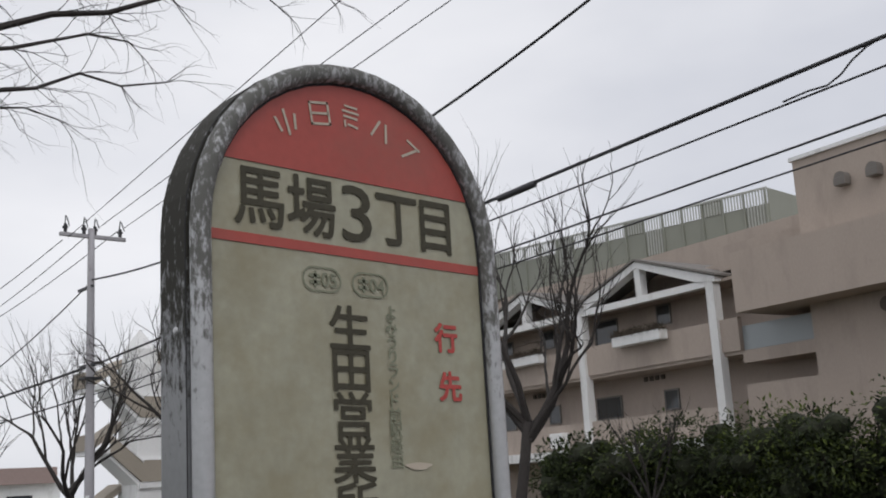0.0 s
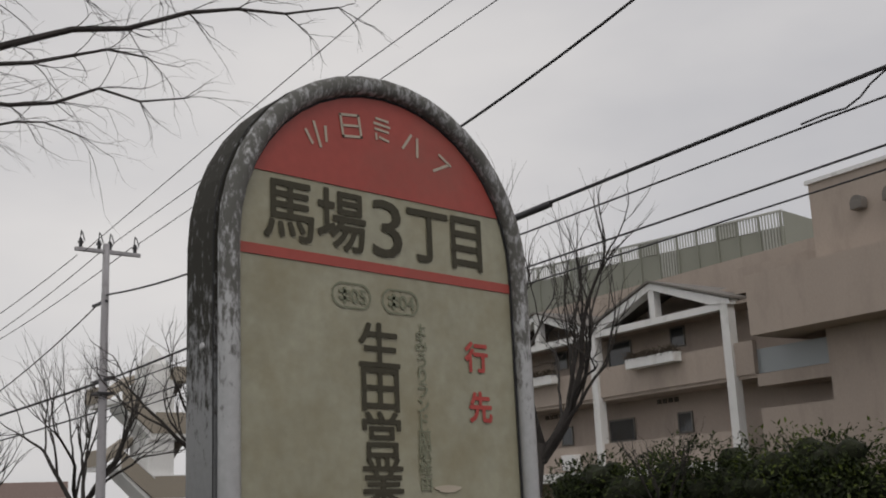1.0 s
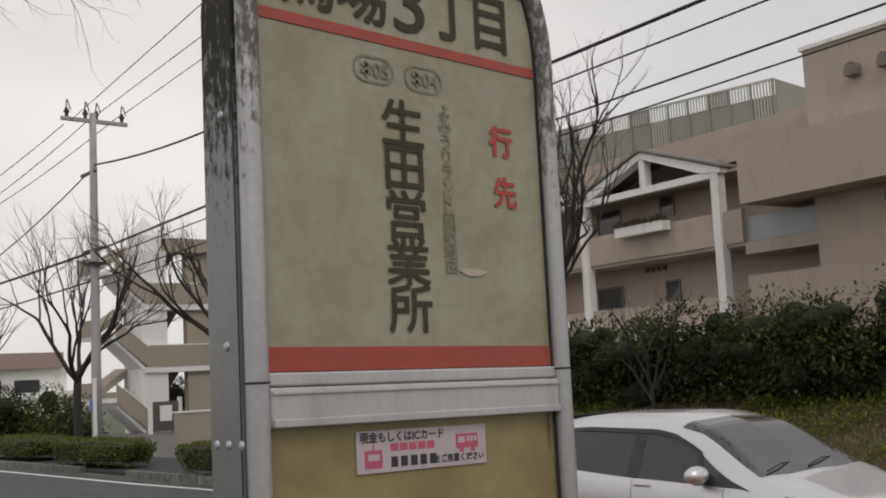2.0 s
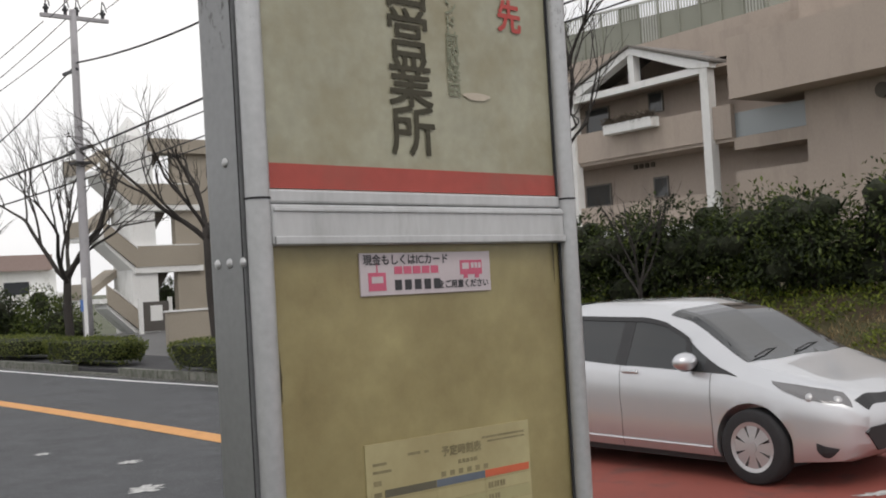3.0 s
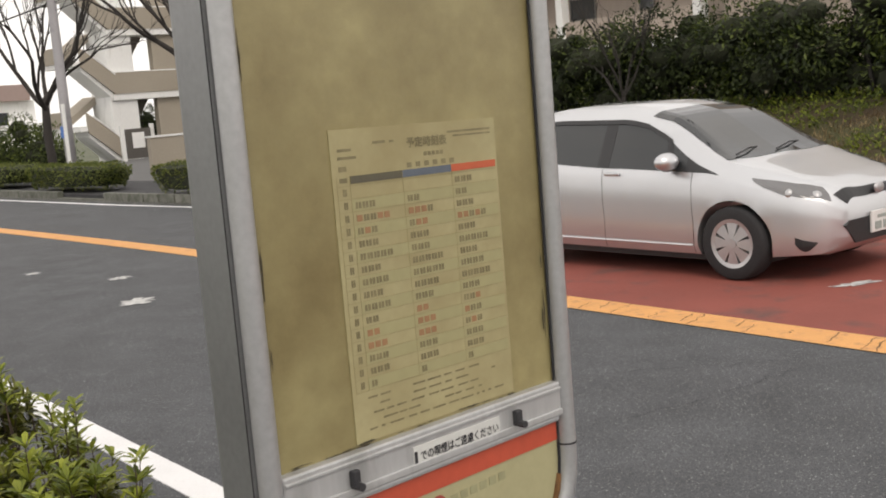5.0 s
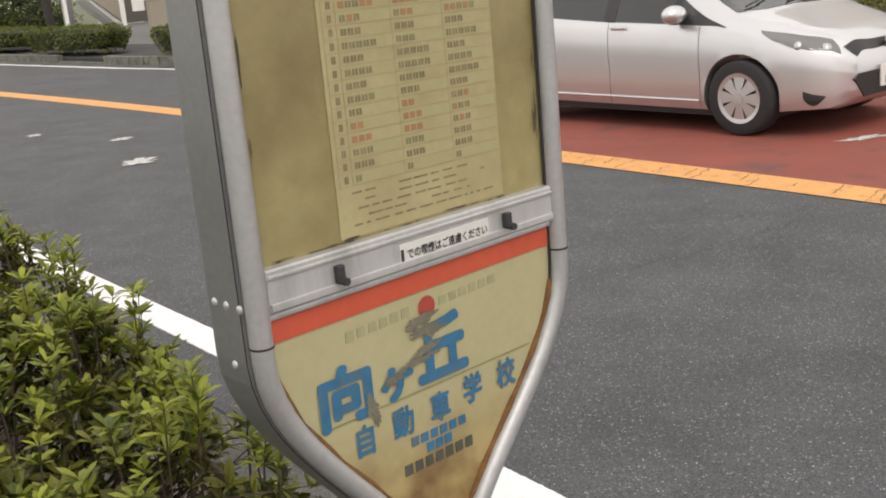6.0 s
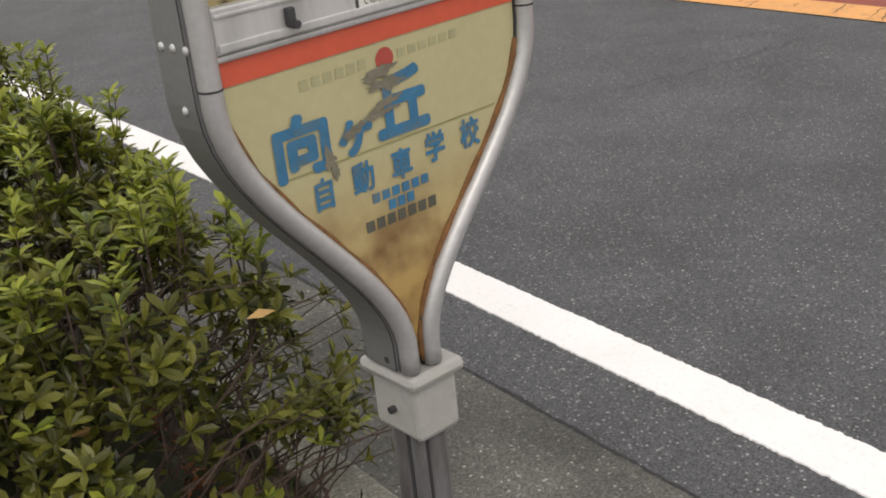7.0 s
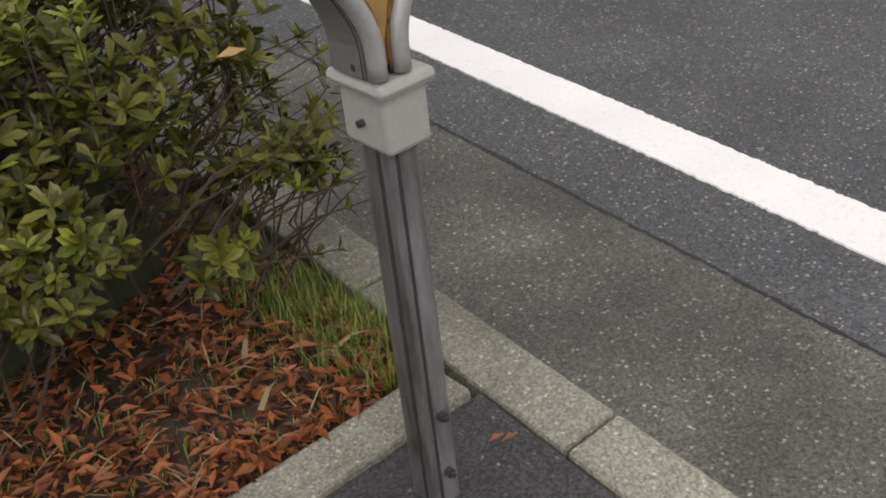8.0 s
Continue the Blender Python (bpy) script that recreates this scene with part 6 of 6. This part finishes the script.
def car_patch(ranges, side, out, steps=10):
    """A panel on the body's skin: for u from 0 to 1, (s_low, q_low, s_high, q_high)."""
    b = bmesh.new()
    rows = []
    for i in range(steps + 1):
        sl, ql, sh, qh = ranges(i / steps)
        rows.append([b.verts.new(car_point(sl + (sh - sl) * j / 6, ql + (qh - ql) * j / 6, side, out)) for j in range(7)])
    for a, c in zip(rows, rows[1:]):
        for j in range(6):
            b.faces.new((a[j], a[j + 1], c[j + 1], c[j]) if side < 0 else (a[j], c[j], c[j + 1], a[j + 1]))
    bmesh.ops.recalc_face_normals(b, faces=b.faces[:])
    bmesh.ops.solidify(b, geom=b.faces[:], thickness=0.004)
    return b


# the nose points down the street, towards -y
CAR = pose(7.62, 3.25, 0.004, 0, 0, -2.5)
car = thing("hatchback_car", "silver five-door hatchback car driving past", "car", at=CAR)
ss = [0, 0.02, 0.06, 0.12, 0.2, 0.3, 0.42, 0.55] + [0.7 + 0.15 * k for k in range(20)] + [3.66, 3.74, 3.8, 3.85, 3.885]
b = bmesh.new()
rows = []
for s in ss:
    sec = car_section(s)
    ring = [b.verts.new((x, s, z)) for x, z in sec] + [b.verts.new((-x, s, z)) for x, z in reversed(sec[:-1])]
    rows.append(ring)
for a, c in zip(rows, rows[1:]):
    for k in range(len(a)):
        j = (k + 1) % len(a)
        b.faces.new((a[k], a[j], c[j], c[k]))
b.faces.new(rows[0])
b.faces.new(rows[-1][::-1])
bmesh.ops.recalc_face_normals(b, faces=b.faces[:])
AXLES = (0.77, 3.28)
cutter_bm = bmesh.new()
for ay in AXLES:
    for sx in (-1, 1):
        bmesh.ops.create_cone(cutter_bm, cap_ends=True, segments=40, radius1=0.335, radius2=0.335, depth=0.5, matrix=Matrix.Translation((sx * 0.82, ay, 0.30)) @ Euler((0, radians(90), 0)).to_matrix().to_4x4())
cut_me = bpy.data.meshes.new("cut")
cutter_bm.to_mesh(cut_me)
cutter_bm.free()
cutter = new("cut", cut_me)
raw = part("body", b, M_PAINT)
bo = raw.modifiers.new("arches", "BOOLEAN")
bo.operation, bo.object, bo.solver = "DIFFERENCE", cutter, "EXACT"
bpy.context.view_layer.update()
cut_body = bpy.data.meshes.new_from_object(raw.evaluated_get(bpy.context.evaluated_depsgraph_get()))
raw.modifiers.clear()
raw.data = cut_body
cut_body.materials.clear()
cut_body.materials.append(M_PAINT)
for p in cut_body.polygons:
    p.use_smooth = True
cut_body.set_sharp_from_angle(angle=radians(38))
bpy.data.objects.remove(cutter)
raw.parent = car
for ay in AXLES:
    for sx in (-1, 1):
        w_ob = new("wheel")
        w_ob.parent = car
        w_ob.matrix_basis = pose(sx * 0.745, ay, 0.295, 0, 0, 0 if sx > 0 else 180)
        b = bmesh.new()
        prof = [(0.19, -0.09), (0.27, -0.095), (0.29, -0.08), (0.295, -0.03), (0.295, 0.03), (0.29, 0.08), (0.27, 0.095), (0.19, 0.09)]
        rings = [[b.verts.new((x, r * math.cos(2 * math.pi * k / 40), r * math.sin(2 * math.pi * k / 40))) for k in range(40)] for r, x in prof]
        for a, c in zip(rings, rings[1:]):
            for k in range(40):
                b.faces.new((a[k], a[(k + 1) % 40], c[(k + 1) % 40], c[k]))
        bmesh.ops.recalc_face_normals(b, faces=b.faces[:])
        part("tyre", b, M_TYRE, w_ob, smooth=True)
        b = bmesh.new()
        cylinder(b, (0.0, 0, 0), (0.055, 0, 0), 0.185, 40)
        part("wheel_back", b, M_TRIM, w_ob)
        for k in range(8):
            a = 2 * math.pi * k / 8
            b = bmesh.new()
            vs = [b.verts.new(p) for p in ((0.09, -0.018, 0.035), (0.09, 0.018, 0.035), (0.082, 0.058, 0.165), (0.082, -0.050, 0.172), (0.05, -0.018, 0.035), (0.05, 0.018, 0.035), (0.05, 0.058, 0.165), (0.05, -0.050, 0.172))]
            for f in ((0, 1, 2, 3), (0, 4, 5, 1), (1, 5, 6, 2), (2, 6, 7, 3), (3, 7, 4, 0)):
                b.faces.new([vs[i] for i in f])
            bmesh.ops.rotate(b, verts=vs, cent=(0, 0, 0), matrix=Matrix.Rotation(a, 3, "X"))
            bmesh.ops.recalc_face_normals(b, faces=b.faces[:])
            part("spoke", b, M_RIM, w_ob)
        b = bmesh.new()
        cylinder(b, (0.05, 0, 0), (0.096, 0, 0), 0.042, 16)
        ring_in, ring_out = [], []
        for k in range(40):
            a = 2 * math.pi * k / 40
            ring_in.append(b.verts.new((0.084, 0.165 * math.cos(a), 0.165 * math.sin(a))))
            ring_out.append(b.verts.new((0.092, 0.196 * math.cos(a), 0.196 * math.sin(a))))
        for k in range(40):
            b.faces.new((ring_in[k], ring_in[(k + 1) % 40], ring_out[(k + 1) % 40], ring_out[k]))
        bmesh.ops.recalc_face_normals(b, faces=b.faces[:])
        part("wheel_ring", b, M_RIM, w_ob, "silver wheel cover ring and hub")
for sx in (-1, 1):
    def low_q(s):
        return 7.0 - 0.5 * min(1.0, max(0.0, (s - 0.9) / 1.2))

    def top_q(s):
        return min(9.3, 7.05 + 2.25 * max(0.0, (s - 0.9) / 0.72))

    part("front_side_window", car_patch(lambda u: (0.9 + 1.15 * u, low_q(0.9 + 1.15 * u), 0.9 + 1.15 * u, max(7.05, top_q(0.9 + 1.15 * u))), sx, 0.004, 16), M_CARGLASS, car, "dark front side window")
    part("rear_side_window", car_patch(lambda u: (2.16 + 0.84 * u, 6.5, 2.16 + 0.99 * u, 9.3 - 0.25 * u * u), sx, 0.004), M_CARGLASS, car, "dark rear side window")
    part("window_pillar", car_patch(lambda u: (2.04 + 0.13 * u, 6.5, 2.04 + 0.13 * u, 9.3), sx, 0.006, 2), M_TRIM, car, "black pillar")
    part("rain_visor", car_patch(lambda u: (1.40 + 1.72 * u, 8.55 + 0.62 * min(1, u * 6), 1.43 + 1.68 * u, 8.85 + 0.62 * min(1, u * 6)), sx, 0.012, 18), M_TRIM, car, "smoked rain visor")
    part("quarter_bar", car_patch(lambda u: (1.34 + 0.06 * u, 6.85, 1.40 + 0.06 * u, 8.6), sx, 0.007, 2), M_TRIM, car)
    part("quarter_trim", car_patch(lambda u: (0.9 + 0.32 * u, 7.0 - 0.12 * u, 0.9 + 0.32 * u, 7.06 + 1.0 * u), sx, 0.006, 6), M_TRIM, car, "black trim at the window's front corner")
    for s in (1.98, 2.98):
        b = bmesh.new()
        c = car_point(s, 5.55, sx, 0.012)
        box(b, (c.x - 0.018, c.y - 0.085, c.z - 0.016), (c.x + 0.018, c.y + 0.085, c.z + 0.016), 0.012)
        part("door_handle", b, M_PAINT, car)
    for s in (1.14, 2.10, 3.02):
        b = bmesh.new()
        pts = [car_point(s + (0.0 if s < 3 else 0.10 * max(0, q - 3.5)), q, sx, 0.0006) for q in (1.2, 2, 3, 4, 5, 6, 6.9)]
        tube(b, pts, [0.0022] * 7, 4)
        part("door_gap", b, M_TRIM, car)
    b = bmesh.new()
    tube(b, [car_point(s, 2.0, sx, 0.006) for s in (1.15, 1.7, 2.3, 2.9)], [0.009] * 4, 6)
    part("sill_strip", b, M_PAINT, car, "bright sill strip")
    b = bmesh.new()
    c = car_point(1.33, 7.2, sx, 0.12)
    bmesh.ops.create_uvsphere(b, u_segments=18, v_segments=10, radius=1, matrix=Matrix.Translation(c) @ Matrix.Diagonal((0.125, 0.085, 0.075, 1)))
    mirror = part("door_mirror", b, M_PAINT, car, smooth=True)
    c2 = car_point(1.33, 7.2, sx, 0.03)
    part("mirror_foot", boxes(((min(c2.x, c.x) - 0.02, c.y - 0.03, c.z - 0.08), (max(c2.x, c.x) + 0.02, c.y + 0.04, c.z - 0.04)), bevel=0.01), M_TRIM, mirror)
    part("headlight", car_patch(lambda u: (0.06 + 0.54 * u, 7.2 - 1.4 * u / 0.55 if u < 0.55 else 5.8 + 1.7 * (u - 0.55) / 0.45, 0.15 + 0.47 * u, 9.2 - 1.3 * u), sx, 0.006), M_LAMP, car, "clear swept headlight")
    for s, q, r in ((0.17, 7.8, 0.052), (0.33, 7.0, 0.045)):
        b = bmesh.new()
        bmesh.ops.create_uvsphere(b, u_segments=14, v_segments=8, radius=r, matrix=Matrix.Translation(car_point(s, q, sx, -r * 0.8)))
        part("headlight_bowl", b, M_RIM, car, smooth=True)
    part("tail_light", car_patch(lambda u: (3.62 + 0.2 * u, 5.6, 3.60 + 0.17 * u, 7.6), sx, 0.006), M_TAIL, car, "red tail light")
    part("fog_recess", car_patch(lambda u: (0.13 + 0.14 * u, 2.25 - 0.85 * math.sin(math.pi * u), 0.13 + 0.14 * u, 2.35 + 0.45 * u), sx, 0.004), M_TRIM, car, "black fog lamp recess")
# windscreen, rear window, grille, plate, wipers
b = bmesh.new()
rows = []
for i in range(13):
    s = 0.83 + 0.83 * i / 12
    half = [car_point(s + 0.03 * (1 - j / 8) ** 2, 10.05 + 2.95 * j / 8, 1, 0.006) for j in range(9)]
    rows.append([b.verts.new((-p.x, p.y, p.z)) for p in half] + [b.verts.new(p) for p in half[-2::-1]])
for a, c in zip(rows, rows[1:]):
    for k in range(16):
        b.faces.new((a[k], a[k + 1], c[k + 1], c[k]))
bmesh.ops.recalc_face_normals(b, faces=b.faces[:])
bmesh.ops.solidify(b, geom=b.faces[:], thickness=0.004)
part("windscreen", b, M_CARGLASS, car, "sloping windscreen")
b = bmesh.new()
vs = [b.verts.new(p) for p in ((-0.5, 3.55, 1.36), (0.5, 3.55, 1.36), (0.56, 3.745, 1.1), (-0.56, 3.745, 1.1))]
b.faces.new(vs)
bmesh.ops.translate(b, verts=b.verts[:], vec=(0, 0.02, 0.02))
bmesh.ops.solidify(b, geom=b.faces[:], thickness=0.004)
part("rear_window", b, M_CARGLASS, car)
for sx in (-1, 1):
    part("grille", car_patch(lambda u: (0.012, 8.15 + 4.85 * u, 0.075 - 0.03 * u, 8.3 + 4.7 * u), sx, 0.006, 12), M_TRIM, car, "black slot grille between the headlights")
b = bmesh.new()
prism(b, ((-0.36, 0.275), (0.36, 0.275), (0.49, 0.42), (0.44, 0.455), (-0.44, 0.455), (-0.49, 0.42)), -0.012, 0.06)
bmesh.ops.recalc_face_normals(b, faces=b.faces[:])
part("lower_intake", b, M_TRIM, car, "black lower air intake")
plate_ob = part("number_plate", boxes(((-0.165, -0.034, 0.325), (0.165, -0.016, 0.49)), bevel=0.004), mat("white_number_plate", (0.68, 0.69, 0.68), rough=0.5, var=0.05), car, "white number plate with plain bars")
part("plate_bars", boxes(((-0.12, -0.038, 0.345), (-0.03, -0.034, 0.405)), ((0.0, -0.038, 0.345), (0.12, -0.034, 0.405)), ((-0.08, -0.038, 0.43), (0.08, -0.034, 0.455))), mat("faint_plate_print", (0.30, 0.34, 0.32), rough=0.5, var=0.05), plate_ob)
b = bmesh.new()
bmesh.ops.create_uvsphere(b, u_segments=16, v_segments=8, radius=1, matrix=Matrix.Translation((0, -0.005, 0.66)) @ Matrix.Diagonal((0.07, 0.02, 0.045, 1)))
part("badge", b, M_RIM, car, "plain oval chrome badge", smooth=True)
for x0, x1 in ((-0.05, 0.5), (-0.6, -0.08)):
    b = bmesh.new()
    tube(b, [Vector((x0, 0.86, 0.975)), Vector(((x0 + x1) / 2, 0.92, 1.01)), Vector((x1, 0.98, 1.0))], [0.008, 0.007, 0.005], 5)
    part("wiper", b, M_TRIM, car)
b = bmesh.new()
box(b, (-0.72, 0.55, 0.13), (0.72, 3.45, 0.24))
part("underbody", b, M_TRIM, car)
